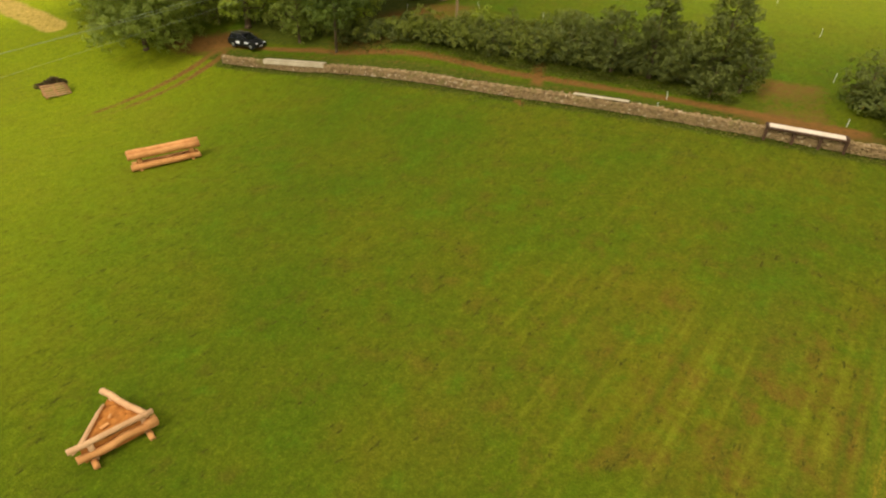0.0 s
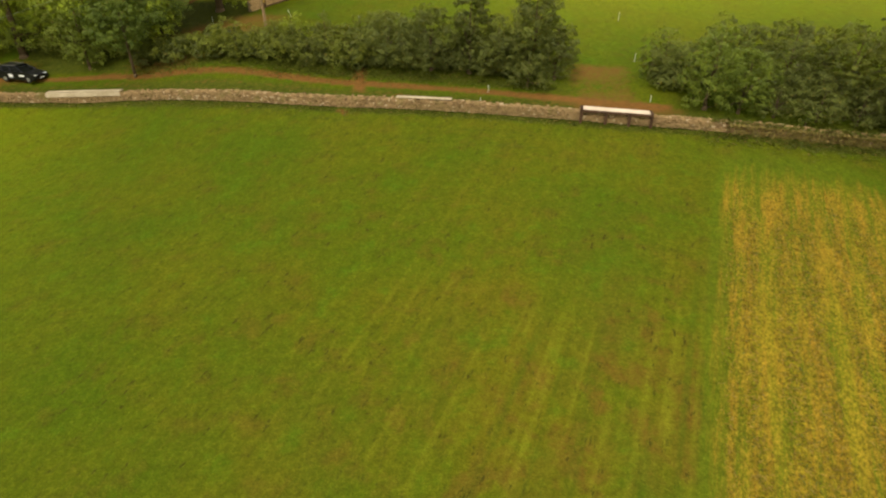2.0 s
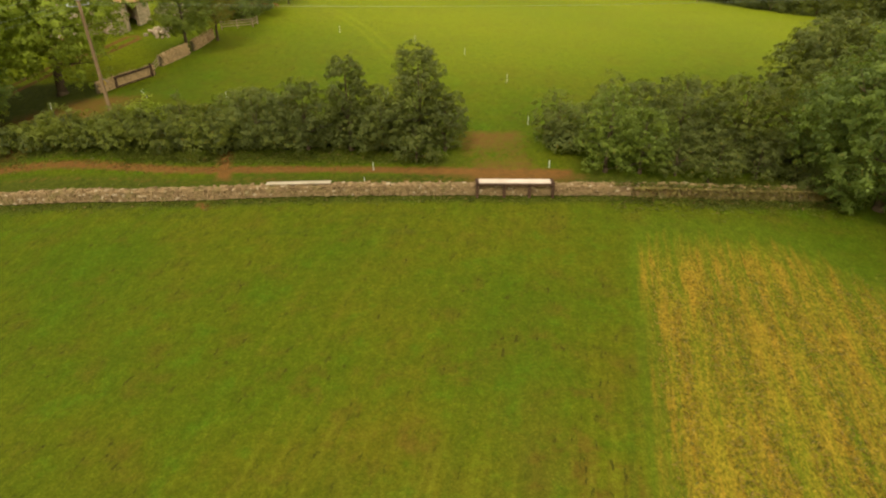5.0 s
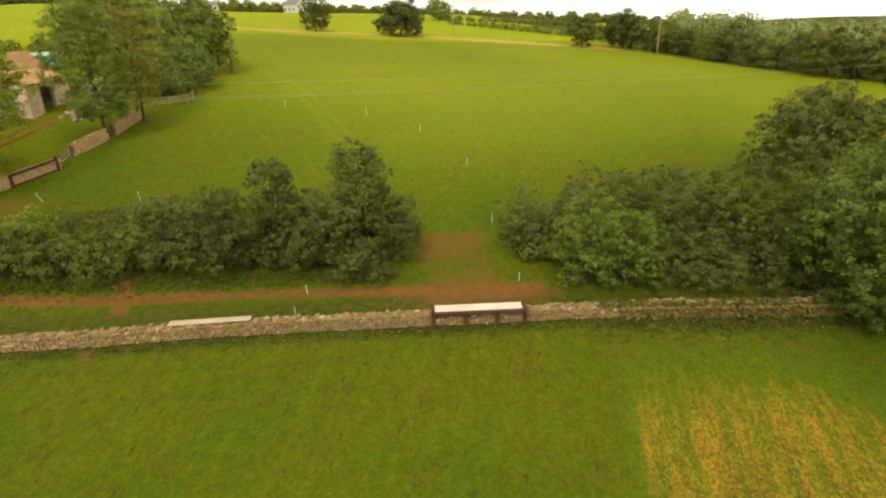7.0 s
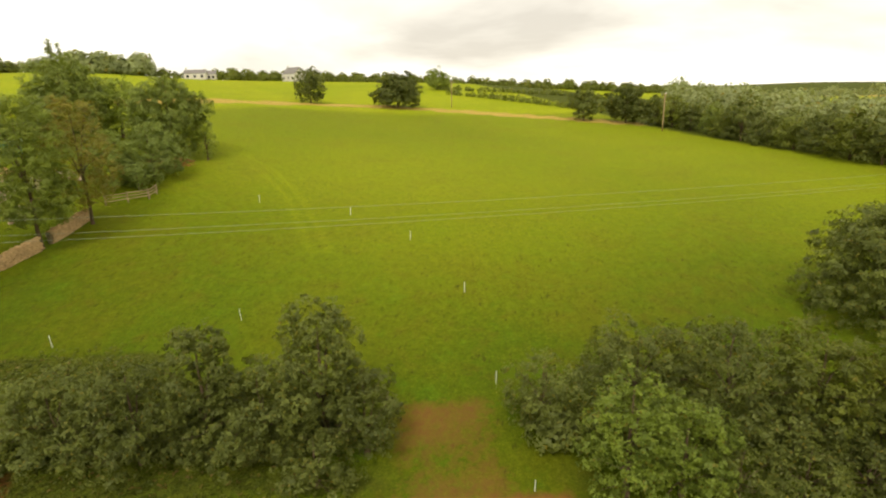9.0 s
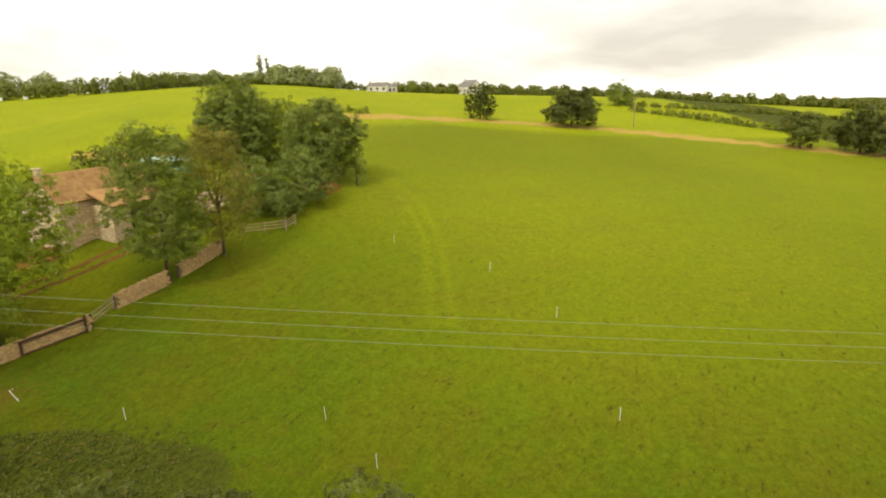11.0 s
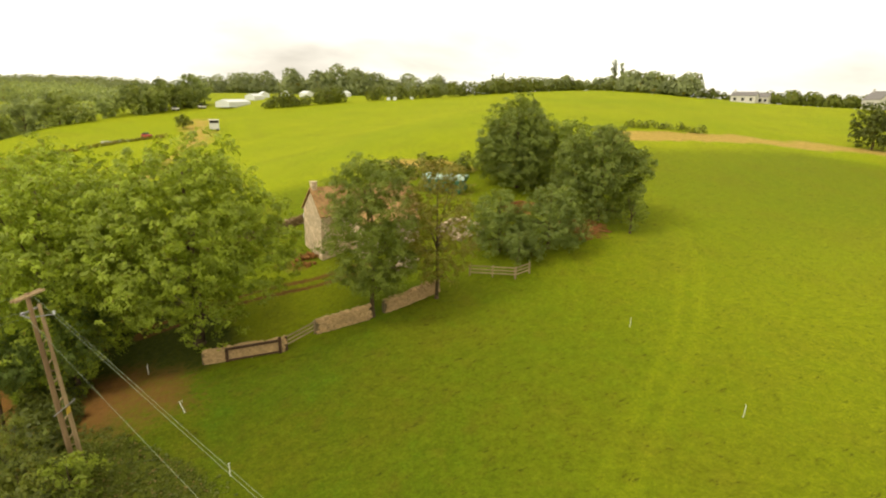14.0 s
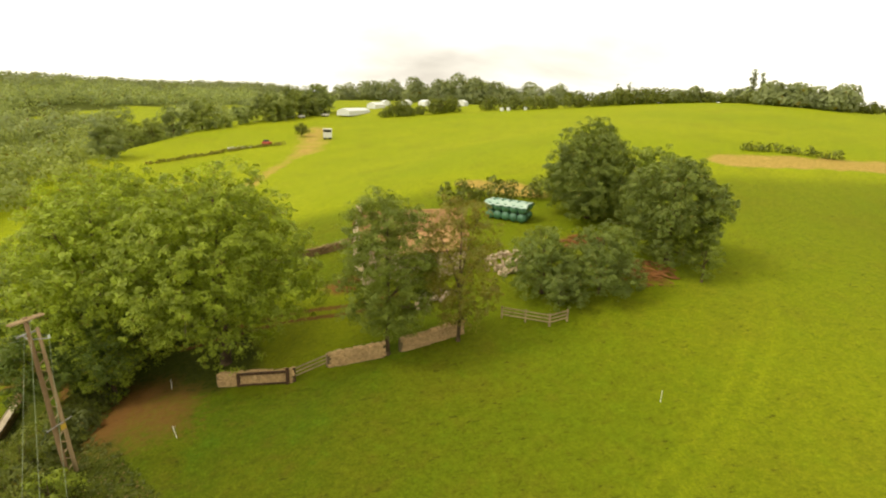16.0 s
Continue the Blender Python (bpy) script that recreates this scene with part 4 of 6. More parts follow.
# far woods and skyline trees use the leaf colours with haze in them
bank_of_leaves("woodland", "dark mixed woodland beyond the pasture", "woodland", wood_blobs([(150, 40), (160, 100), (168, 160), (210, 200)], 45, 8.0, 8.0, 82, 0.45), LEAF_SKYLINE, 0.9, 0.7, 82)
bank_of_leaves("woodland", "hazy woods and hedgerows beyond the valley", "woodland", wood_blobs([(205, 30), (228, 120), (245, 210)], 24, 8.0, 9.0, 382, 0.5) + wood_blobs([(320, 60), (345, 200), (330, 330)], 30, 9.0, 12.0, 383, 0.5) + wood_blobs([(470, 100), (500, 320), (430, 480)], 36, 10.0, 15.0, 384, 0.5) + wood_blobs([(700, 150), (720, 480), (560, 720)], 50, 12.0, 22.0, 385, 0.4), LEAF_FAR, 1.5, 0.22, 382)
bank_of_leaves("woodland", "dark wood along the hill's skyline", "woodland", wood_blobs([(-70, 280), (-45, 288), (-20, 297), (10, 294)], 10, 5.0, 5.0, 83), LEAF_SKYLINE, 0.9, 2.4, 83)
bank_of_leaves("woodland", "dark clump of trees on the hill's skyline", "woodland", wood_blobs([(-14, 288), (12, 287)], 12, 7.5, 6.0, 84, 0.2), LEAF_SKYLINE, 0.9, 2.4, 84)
bank_of_leaves("woodland", "trees around the distant houses", "woodland", wood_blobs([(36, 287), (56, 296), (74, 300), (95, 305)], 6, 3.9, 3.0, 85, 0.6), LEAF_HEDGE, 0.7, 2.6, 85)
bank_of_leaves("woodland", "long dark wood on the eastern skyline", "woodland", wood_blobs([(95, 330), (180, 345), (280, 330), (380, 300)], 10, 4.6, 4.2, 86, 0.5), LEAF_HEDGE, 1.0, 1.5, 86)
bank_of_leaves("hedge", "dark hedge on the hill's far edge", "hedge", wood_blobs([(-137, 211), (-129, 222), (-119, 246)], 5, 5.4, 4.0, 287, 0.35) + wood_blobs([(-112, 250), (-98, 255), (-77, 261.5), (-60, 268), (-44, 275)], 3, 5.6, 3.2, 87), LEAF_HEDGE, 0.6, 3.0, 87)
bank_of_leaves("hedge", "low dark hedge along the hill crest", "hedge", wood_blobs([(-44, 275), (-20, 284), (6, 290), (30, 293), (62, 297), (100, 296), (140, 290)], 3, 3.4, 2.2, 187, 0.3), LEAF_HEDGE, 0.6, 3.0, 187)
bank_of_leaves("hedge", "long dark field hedge with a few taller bushes", "hedge", wood_blobs([(114, 217), (123, 202), (133, 180), (141, 163)], 1.4, 1.9, 1.3, 88, 0.5), LEAF_HEDGE, 0.5, 3.0, 88)
bank_of_leaves("hedge", "far dark field hedge", "hedge", wood_blobs([(118, 236), (147, 222), (180, 221), (230, 210)], 1.6, 1.8, 1.5, 89, 0.4), LEAF_HEDGE, 0.5, 3.0, 89)
bank_of_leaves("hedge", "low hedge on the straw-coloured margin", "hedge", wood_blobs([(10, 164), (15, 168.5), (19, 170), (25, 172)], 2, 1.5, 1.1, 90), LEAF_HEDGE, 0.35, 4.0, 90)
bank_of_leaves("hedge", "low scrub along the bank above the yard", "hedge", wood_blobs([(-13, 109), (-6, 114), (2, 119), (6, 117)], 2.5, 2.6, 1.4, 91), LEAF_HEDGE, 0.32, 6.0, 91)
bank_of_leaves("hedge", "low hedge across the lower pasture", "hedge", wood_blobs([(-117, 113), (-115.5, 128), (-115, 140), (-110, 150)], 0.8, 0.95, 0.6, 92), LEAF_BROWN, 0.3, 8.0, 92)
PASTURE_EDGE = [(-150, 119), (-131, 104), (-110, 96), (-98, 82), (-90, 60), (-86, 30)]
bank_of_leaves("woodland", "trees along the pasture's lower edge", "woodland", wood_blobs(PASTURE_EDGE, 20, 8.5, 8.0, 93, 0.6), LEAF_WOOD, 0.6, 1.6, 93)
for k, (x, y, h, r) in enumerate([(-133.2, 110.3, 10.8, 5.3), (-163.0, 127.6, 10.6, 4.9), (-161.2, 133.7, 9.3, 3.8), (-167.8, 144.0, 11.3, 4.7), (-168.0, 154.5, 11.0, 7.0), (-163.8, 161.5, 4.9, 2.3), (-166.6, 169.5, 7.8, 3.7), (-167.4, 180.6, 12.0, 7.2), (-167.2, 193.9, 13.3, 7.6), (-171.4, 208.7, 14.2, 7.2), (-164.3, 185.9, 11.1, 6.0), (-167.8, 202.4, 10.6, 6.3), (-171.3, 213.2, 12.3, 5.2)]):
    tree(x, y, h, r, LEAF_WOOD if k % 3 else LEAF_FARLIGHT, "rounded tree on the pasture's lower edge", 0.0, 16, 0.6, 3.2, 300 + k, "dome" if k % 2 else "oval", group="trees on the pasture's lower edge", bare=0.0, sink=0.6)
bank_of_leaves("woodland", "wooded valley floor below the pasture", "woodland", valley_band(18, 130, -40, 150, 10.0, 10.0, 95), LEAF_WOOD, 0.85, 0.8, 95)
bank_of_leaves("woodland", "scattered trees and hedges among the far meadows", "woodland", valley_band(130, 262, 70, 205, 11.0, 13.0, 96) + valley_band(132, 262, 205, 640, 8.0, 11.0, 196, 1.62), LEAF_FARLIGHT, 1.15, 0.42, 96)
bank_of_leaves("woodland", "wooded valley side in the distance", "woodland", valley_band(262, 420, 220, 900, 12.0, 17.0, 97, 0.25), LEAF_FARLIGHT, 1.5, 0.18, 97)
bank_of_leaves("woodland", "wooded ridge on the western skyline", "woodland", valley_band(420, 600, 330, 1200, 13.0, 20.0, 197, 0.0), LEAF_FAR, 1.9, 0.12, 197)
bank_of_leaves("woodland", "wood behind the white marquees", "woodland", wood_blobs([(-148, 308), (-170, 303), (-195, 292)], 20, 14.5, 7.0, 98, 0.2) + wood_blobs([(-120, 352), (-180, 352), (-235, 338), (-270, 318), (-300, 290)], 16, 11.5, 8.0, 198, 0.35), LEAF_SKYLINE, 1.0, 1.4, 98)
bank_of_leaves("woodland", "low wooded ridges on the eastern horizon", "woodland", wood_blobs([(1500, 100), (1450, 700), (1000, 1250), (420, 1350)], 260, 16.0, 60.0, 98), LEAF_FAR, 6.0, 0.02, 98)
for k, (x, y, h) in enumerate([(-19.5, 299, 13.5), (-16.5, 300, 12), (-96, 350, 12), (-91, 353, 13), (-150, 380, 12), (-146, 381, 11)]):
    tree(x, y, h, 2.0, LEAF_SKYLINE, "tall narrow conifer on the skyline", 0.1, 12, 0.8, 2.4, 100 + k, "cone", group="skyline conifers", bare=0.0)

bank_of_leaves("bramble_thicket", "low dark bramble thicket at the foot of the hedge", "bramble", wood_blobs([(22.5, 46.9), (10.5, 51.6), (-1, 56.6), (-14, 64.4)], 2.6, 1.7, 1.25, 191, 0.3), LEAF_DARK, 0.2, 26.0, 191)
bank_of_leaves("bramble_thicket", "low dark bramble thicket at the foot of the hedge", "bramble", wood_blobs([(52, 33.2), (43, 37.4), (31.2, 42.6)], 2.6, 2.0, 1.3, 192, 0.3), LEAF_DARK, 0.2, 24.0, 192)

# rank grass by the wall and the hedge foot
rnd = np.random.default_rng(5)
pts = []
for (ax, ay), (bx, by) in zip(WALL, WALL[1:]):
    n = int(60 * math.hypot(bx - ax, by - ay))
    f = rnd.random(n)
    o = np.abs(rnd.normal(0, 0.45, n)) + 0.35
    o = np.where(rnd.random(n) < 0.5, o, -o)
    d = math.hypot(bx - ax, by - ay)
    pts.append(np.stack([ax + f * (bx - ax) + o * (by - ay) / d, ay + f * (by - ay) - o * (bx - ax) / d], -1))
for (ax, ay), (bx, by) in zip([(-14, 63.6), (-5, 58.5), (3, 54), (11, 50.6), (20.5, 46.6)], [(-5, 58.5), (3, 54), (11, 50.6), (20.5, 46.6), (22.5, 45.8)]):
    n = int(120 * math.hypot(bx - ax, by - ay))
    f, o = rnd.random(n), rnd.normal(0, 0.8, n)
    d = math.hypot(bx - ax, by - ay)
    pts.append(np.stack([ax + f * (bx - ax) - o * (by - ay) / d, ay + f * (by - ay) + o * (bx - ax) / d], -1))
n = 9000
weed = np.column_stack([rnd.uniform(-7, 18, n), rnd.uniform(54.5, 62.6, n)])
pts.append(weed[(weed[:, 1] > 59.5 - 0.42 * weed[:, 0]) & (weed[:, 1] < 62.4 - 0.12 * np.maximum(weed[:, 0] - 7, 0) ** 1.4 + rnd.normal(0, 0.4, n)) & (rnd.random(n) < smoothstep(weed[:, 0], 17, 5))])
n = 3500
pts.append(np.stack([rnd.uniform(31, 46, n), 0 * np.zeros(n)], -1))
pts[-1][:, 1] = 36.5 - 0.46 * (pts[-1][:, 0] - 32) + rnd.normal(-0.45, 0.9, n)
xy = np.concatenate(pts)
zz = height(xy[:, 0], xy[:, 1]) + rnd.uniform(0.0, 0.14, len(xy))
on_wall = (np.abs(xy[:, 1] - (36.5 - 0.46 * (xy[:, 0] - 32))) < 0.35) & (xy[:, 0] > 32)
zz = zz + np.where(on_wall, 0.8, 0.0)
tagged(new("rank_grass", leaf_mesh("rank_grass", np.column_stack([xy, zz]), np.tile([0, 0, 1.3], (len(xy), 1)), 0.13, M_RANK, rnd)),
       "long rank grass and nettles along the wall and hedge foot", "grass", kind="stuff")

n = 8000
fx = 33.0 + 13.0 * rnd.random(n) ** 0.75
fy = np.interp(fx, [p[0] for p in WALL], [p[1] for p in WALL]) - rnd.uniform(-0.1, 0.7, n)
fz = height(fx, fy) + np.where(rnd.random(n) < 0.4, 0.78, rnd.uniform(0.0, 0.75, n))
tagged(new("dry_grass", leaf_mesh("dry_grass", np.column_stack([fx, fy, fz]), np.tile([0, -0.4, 1.0], (n, 1)), 0.13, M_DRYGRASS, rnd)),
       "brown seeding grass grown over the end of the wall", "grass", kind="stuff")

# cut straw lying on the dry strip
n = 60000
along = rnd.uniform(-16, 25, n)
off = 0.9 + 25 * rnd.random(n) ** 1.3 + rnd.normal(0, 0.25, n)
xy = np.column_stack([17.2 + 0.573 * along + 0.82 * off, 13.2 + 0.82 * along - 0.573 * off])
room = (near_line(xy[:, 0], xy[:, 1], WALL) > 8.0 + 5 * rnd.random(n)) & (side(xy[:, 0], xy[:, 1], (44, 32), (40, -5)) > 2.5) & (np.sin(off * 4.3 + 0.4 * np.sin(along / 4)) + 0.7 * np.sin(off * 1.7 + 1) + rnd.normal(0, 0.5, n) > -0.1)
xy = xy[room]
tagged(new("cut_straw", leaf_mesh("cut_straw", np.column_stack([xy, height(xy[:, 0], xy[:, 1]) + 0.05]), np.tile([0, 0, 0.5], (len(xy), 1)), 0.13, M_STRAW, rnd, 0.2, 0.5, (0.10, 0.22))),
       "orange and tan cut straw lying in streaks on the mown field", "straw", kind="stuff")

# ---------------------------------------------------------------- field jumps


def facing(a, b):
    return math.atan2(b[1] - a[1], b[0] - a[0])


def along(line, s):
    for a, b in zip(line, line[1:]):
        d = math.hypot(b[0] - a[0], b[1] - a[1])
        if s <= d:
            return a[0] + (b[0] - a[0]) * s / d, a[1] + (b[1] - a[1]) * s / d, facing(a, b)
        s -= d
    return line[-1][0], line[-1][1], facing(line[-2], line[-1])


def wall_jump():
    a, b = (23.1, 39.5), (27.95, 37.58)
    ob = thing("wall_jump", "brown timber jump with a white top board over the wall", "jump", (a[0], a[1], zat(*a)), facing(a, b))
    d, dz = math.hypot(b[0] - a[0], b[1] - a[1]), zat(*b) - zat(*a)
    for k, f in enumerate((0.0, 0.355, 0.69, 1.0)):
        s = Shape().box((d * f, 0, dz * f + 0.46), (0.2, 0.16, 1.06), 0, 0.015)
        part("post", s, M_BROWN, ob)
    tilt = Matrix.Rotation(-math.atan2(dz, d), 3, "Y")
    part("front_rail", Shape().box((d / 2, -0.02, dz / 2 + 0.93), (d + 0.2, 0.2, 0.15), 0, 0.02, tilt), M_BROWN, ob)
    part("back_rail", Shape().box((d / 2, 0.78, dz / 2 + 1.02), (d + 0.2, 0.14, 0.12), 0, 0.02, tilt), M_BROWN, ob)
    for f in (0.0, 1.0):
        part("end_block", Shape().box((d * f, 0.38, dz * f + 1.04), (0.2, 0.86, 0.16), 0, 0.02), M_BROWN, ob)
        part("post", Shape().box((d * f, 0.78, dz * f + 0.5), (0.14, 0.14, 1.0), 0, 0.015), M_BROWN, ob)
    lean = tilt @ Matrix.Rotation(radians(8), 3, "X")
    part("top_board", Shape().box((d / 2, 0.39, dz / 2 + 1.05), (d - 0.25, 0.6, 0.07), 0, 0.015, lean), M_TOPBOARD, ob, "white-painted flat top board")
    return ob


wall_jump()


def log_jump():
    a, b = (-25.7, 39.3), (-21.2, 41.75)
    ob = thing("log_jump", "jump of stacked orange-brown peeled logs in the field", "jump", (a[0], a[1], zat(*a)), facing(a, b))
    d, dz = math.hypot(b[0] - a[0], b[1] - a[1]), zat(*b) - zat(*a)
    random.seed(3)
    part("log", Shape().rod((-0.1, 0, 0.28), (d + 0.1, 0, dz + 0.28), 0.26, 0.23, 14, 0.03, 6), M_LOG, ob, smooth=True)
    part("log", Shape().rod((-0.25, 0.58, 1.30), (d + 0.15, 0.58, dz + 1.32), 0.27, 0.25, 14, 0.03, 6), M_LOG, ob, smooth=True)
    part("log", Shape().rod((-0.2, 0.12, 1.18), (d + 0.2, 0.1, dz + 1.18), 0.25, 0.27, 14, 0.03, 6), M_LOG, ob, smooth=True)
    part("log", Shape().rod((0.0, 0.72, 0.28), (d, 0.72, dz + 0.28), 0.25, 0.22, 14, 0.03, 6), M_LOG, ob, smooth=True)
    for f in (0.12, 0.9):
        part("bearer", Shape().rod((d * f, 0.0, dz * f + 0.72), (d * f, 0.8, dz * f + 0.76), 0.20, 0.19, 10, 0.03), M_LOG, ob)
        part("foot", Shape().rod((d * f, -0.22, dz * f + 0.04), (d * f, 1.0, dz * f + 0.06), 0.11, 0.1, 10, 0.03), M_LOG, ob)


log_jump()


def corner_jump():
    """A triangular jump: rails on two sides, a solid log below, filled with bark."""
    apex, left, back = Vector((-12.05, 14.5, 0)), Vector((-13.95, 12.62, 0)), Vector((-14.3, 15.5, 0))
    z = zat(-13, 14)
    ob = thing("corner_jump", "triangular corner jump of peeled logs filled with orange bark", "jump", (apex.x, apex.y, z))
    L2, B2 = left - apex, back - apex
    up = lambda v, h: (v.x, v.y, h)
    random.seed(5)
    o = Vector((0, 0, 0))
    out_l, out_b = L2.normalized(), B2.normalized()
    part("top_rail", Shape().rod(up(-0.28 * out_l, 1.02), up(L2 + 0.3 * out_l, 1.0), 0.125, 0.13, 12, 0.03, 5), M_LOGPALE, ob, smooth=True)
    part("top_rail", Shape().rod(up(-0.1 * out_b, 1.0), up(B2 + 0.3 * out_b, 1.02), 0.13, 0.14, 12, 0.03, 5), M_LOGPALE, ob, smooth=True)
    nl = Vector((out_l.y, -out_l.x, 0))
    nl = nl if nl.dot(B2) < 0 else -nl
    part("lower_log", Shape().rod(up(-0.3 * out_l + 0.08 * nl, 0.44), up(L2 + 0.12 * out_l + 0.08 * nl, 0.42), 0.19, 0.17, 14, 0.07, 7), M_LOG, ob, smooth=True)
    part("lower_log", Shape().rod(up(0.1 * out_b, 0.52), up(B2, 0.5), 0.22, 0.2, 14, 0.04, 5), M_LOG, ob, smooth=True)
    for p in (0.06 * L2 + 0.02 * B2, 0.82 * L2, 0.9 * B2, 0.45 * B2):
        part("foot_post", Shape().rod(up(p, -0.1), up(p, 0.98), 0.13, 0.12, 10, 0.04), M_LOGPALE, ob, smooth=True)
    for p in (0.05 * L2, 0.85 * L2):
        q = p + 0.35 * nl
        part("foot_log", Shape().rod(up(q - 0.15 * nl, 0.12), up(q + 0.25 * nl, 0.1), 0.13, 0.12, 10, 0.04), M_LOG, ob, smooth=True)
    # bark fill, heaped and uneven
    s = Shape()
    n, vs, fs, ids = 14, [], [], {}
    for i in range(n + 1):
        for j in range(n + 1 - i):
            p = L2 * (0.94 * i / n + 0.02) + B2 * (0.94 * j / n + 0.02)
            ids[i, j] = len(vs)
            vs.append((p.x, p.y, 0.78 + 0.12 * noise.noise((p.x * 3, p.y * 3, 0)) + 0.04 * random.random()))
    for i in range(n):
        for j in range(n - i):
            fs.append([ids[i, j], ids[i + 1, j], ids[i, j + 1]])
            if j < n - i - 1:
                fs.append([ids[i + 1, j], ids[i + 1, j + 1], ids[i, j + 1]])
    s.add(vs, fs)
    rim = [(o * 1, 0), (L2 * 0.96, 0), (B2 * 0.96, 0)]
    for (p, _), (q, _) in zip(rim, rim[1:] + rim[:1]):
        s.add([up(p, 0.0), up(q, 0.0), up(q, 0.8), up(p, 0.8)], [[0, 1, 2, 3]])
    part("bark_fill", s, M_CHIP, ob, "heaped orange bark chippings")
    part("log_end", Shape().rod(up(-0.30 * out_l - 0.02 * out_b, 0.52), up(0.25 * out_l - 0.1 * out_b, 0.52), 0.24, 0.22, 14, 0.04, 2), M_LOG, ob, smooth=True)
    # a split plank closing the open side
    edge = (B2 - L2).normalized()
    out = Vector((edge.y, -edge.x, 0))
    out = out if out.dot(L2) > 0 else -out
    p, q = L2 * 0.93, L2.lerp(B2, 0.82) * 0.95
    part("side_board", Shape().add([up(p + 0.46 * out, 0.42), up(q + 0.36 * out, 0.48), up(q - 0.02 * out, 0.93), up(p - 0.02 * out, 0.90),
                                    up(p + 0.51 * out, 0.47), up(q + 0.41 * out, 0.53), up(q + 0.03 * out, 0.98), up(p + 0.04 * out, 0.95)],
                                   [[0, 1, 2, 3], [7, 6, 5, 4], [3, 2, 6, 7], [0, 4, 5, 1], [1, 5, 6, 2], [0, 3, 7, 4]]), M_LOGPALE, ob)
    for f, w in ((0.35, 0.16), (0.6, 0.11)):
        c = L2.lerp(B2, f) * 0.72
        part("bark_slab", Shape().box((c.x, c.y, 0.9), (w * 2.2, w, 0.05), f * 3, 0.015), M_LOG, ob, "loose slab of bark")


corner_jump()


def palisade_jump(x, y, turn):
    z = zat(x, y)
    ob = thing("palisade_jump", "sloping jump of pale rails with dark brush along its top", "jump", (x, y, z), turn)
    random.seed(8)
    for k in range(6):
        f = k / 5
        part("rail", Shape().rod((-1.3, 0.9 * f - 0.5, 0.14 + 0.9 * f), (1.3, 0.9 * f - 0.5, 0.14 + 0.9 * f), 0.082, 0.075, 10, 0.03, 3), M_LOGPALE, ob, smooth=True)
    for sx in (-1.15, 0, 1.15):
        part("support", Shape().rod((sx, -0.6, -0.05), (sx, 0.5, 1.0), 0.07, 0.07, 8), M_LOG, ob)
        part("prop", Shape().rod((sx, 0.75, -0.05), (sx, 0.45, 1.0), 0.07, 0.07, 8), M_LOG, ob)
    r = np.random.default_rng(4)
    blobs = [(bx, 0.75 + r.normal(0, 0.08), 1.0 + 0.35 * math.exp(-((bx - 0.2) / 0.7) ** 2), 0.36, 0.3 + 0.2 * math.exp(-((bx - 0.2) / 0.7) ** 2)) for bx in np.linspace(-1.4, 1.2, 9)]
    p, w = blob_leaves(blobs, 90, r)
    part("brush", leaf_mesh("brush", p, w, 0.12, LEAF_BRUSH, r), LEAF_BRUSH, ob, "dark brown cut brush")


LEAF_BRUSH = leaf_material("dead_brush", (0.150, 0.085, 0.028), (0.070, 0.040, 0.015))
palisade_jump(-42.9, 56.5, radians(50))

# pale boards lying on the wall


def wall_capping(s0, s1, label, drop):
    x0, y0, _ = along(WALL, s0)
    x1, y1, t = along(WALL, s1)
    a = facing((x0, y0), (x1, y1))
    d = math.hypot(x1 - x0, y1 - y0)
    z0, z1 = zat(x0, y0) + WALL_H, zat(x1, y1) + WALL_H
    ob = thing("wall_capping", label, "board", (x0, y0, z0 + 0.05), a)
    lean = Matrix.Rotation(-math.atan2(z1 - z0, d), 3, "Y")
    n = max(1, int(d / 2.4))
    for k in range(n):
        f = (k + 0.5) / n
        part("board", Shape().box((d * f, 0.0, (z1 - z0) * f + 0.05 + random.uniform(-0.01, 0.01)), (d / n - 0.015, 0.5, 0.06), 0, 0.01, lean), M_PALE, ob)
        if drop:
            part("face_board", Shape().box((d * f, -0.37, (z1 - z0) * f - 0.18), (d / n - 0.015, 0.05, 0.42), 0, 0.01, lean), M_PALE, ob)
    return ob


WALL_H = 0.80
random.seed(2)
wall_capping(6.0, 14.3, "long pale sawn boards covering a stretch of stone wall", True)
wall_capping(41.2, 45.7, "pale sawn board laid along the top of the stone wall", False)


# white marker stakes
def stake(x, y, lean=(0, 0), h=1.0):
    z = zat(x, y)
    ob = thing("marker_stake", "thin white marker stake standing in the grass", "stake", (x, y, z), 0, "white marker stakes")
    part("shaft", Shape().box((0, 0, h / 2 - 0.1), (0.030, 0.030, h), 0.3, 0.008, Matrix.Rotation(lean[0], 3, "X") @ Matrix.Rotation(lean[1], 3, "Y")), M_STAKE, ob)
    part("tip", Shape().add([(-0.02, -0.02, h - 0.12), (0.02, -0.02, h - 0.12), (0.02, 0.02, h - 0.12), (-0.02, 0.02, h - 0.12), (0, 0, h - 0.06)],
                            [[0, 1, 4], [1, 2, 4], [2, 3, 4], [3, 0, 4]]), M_STAKE, ob)


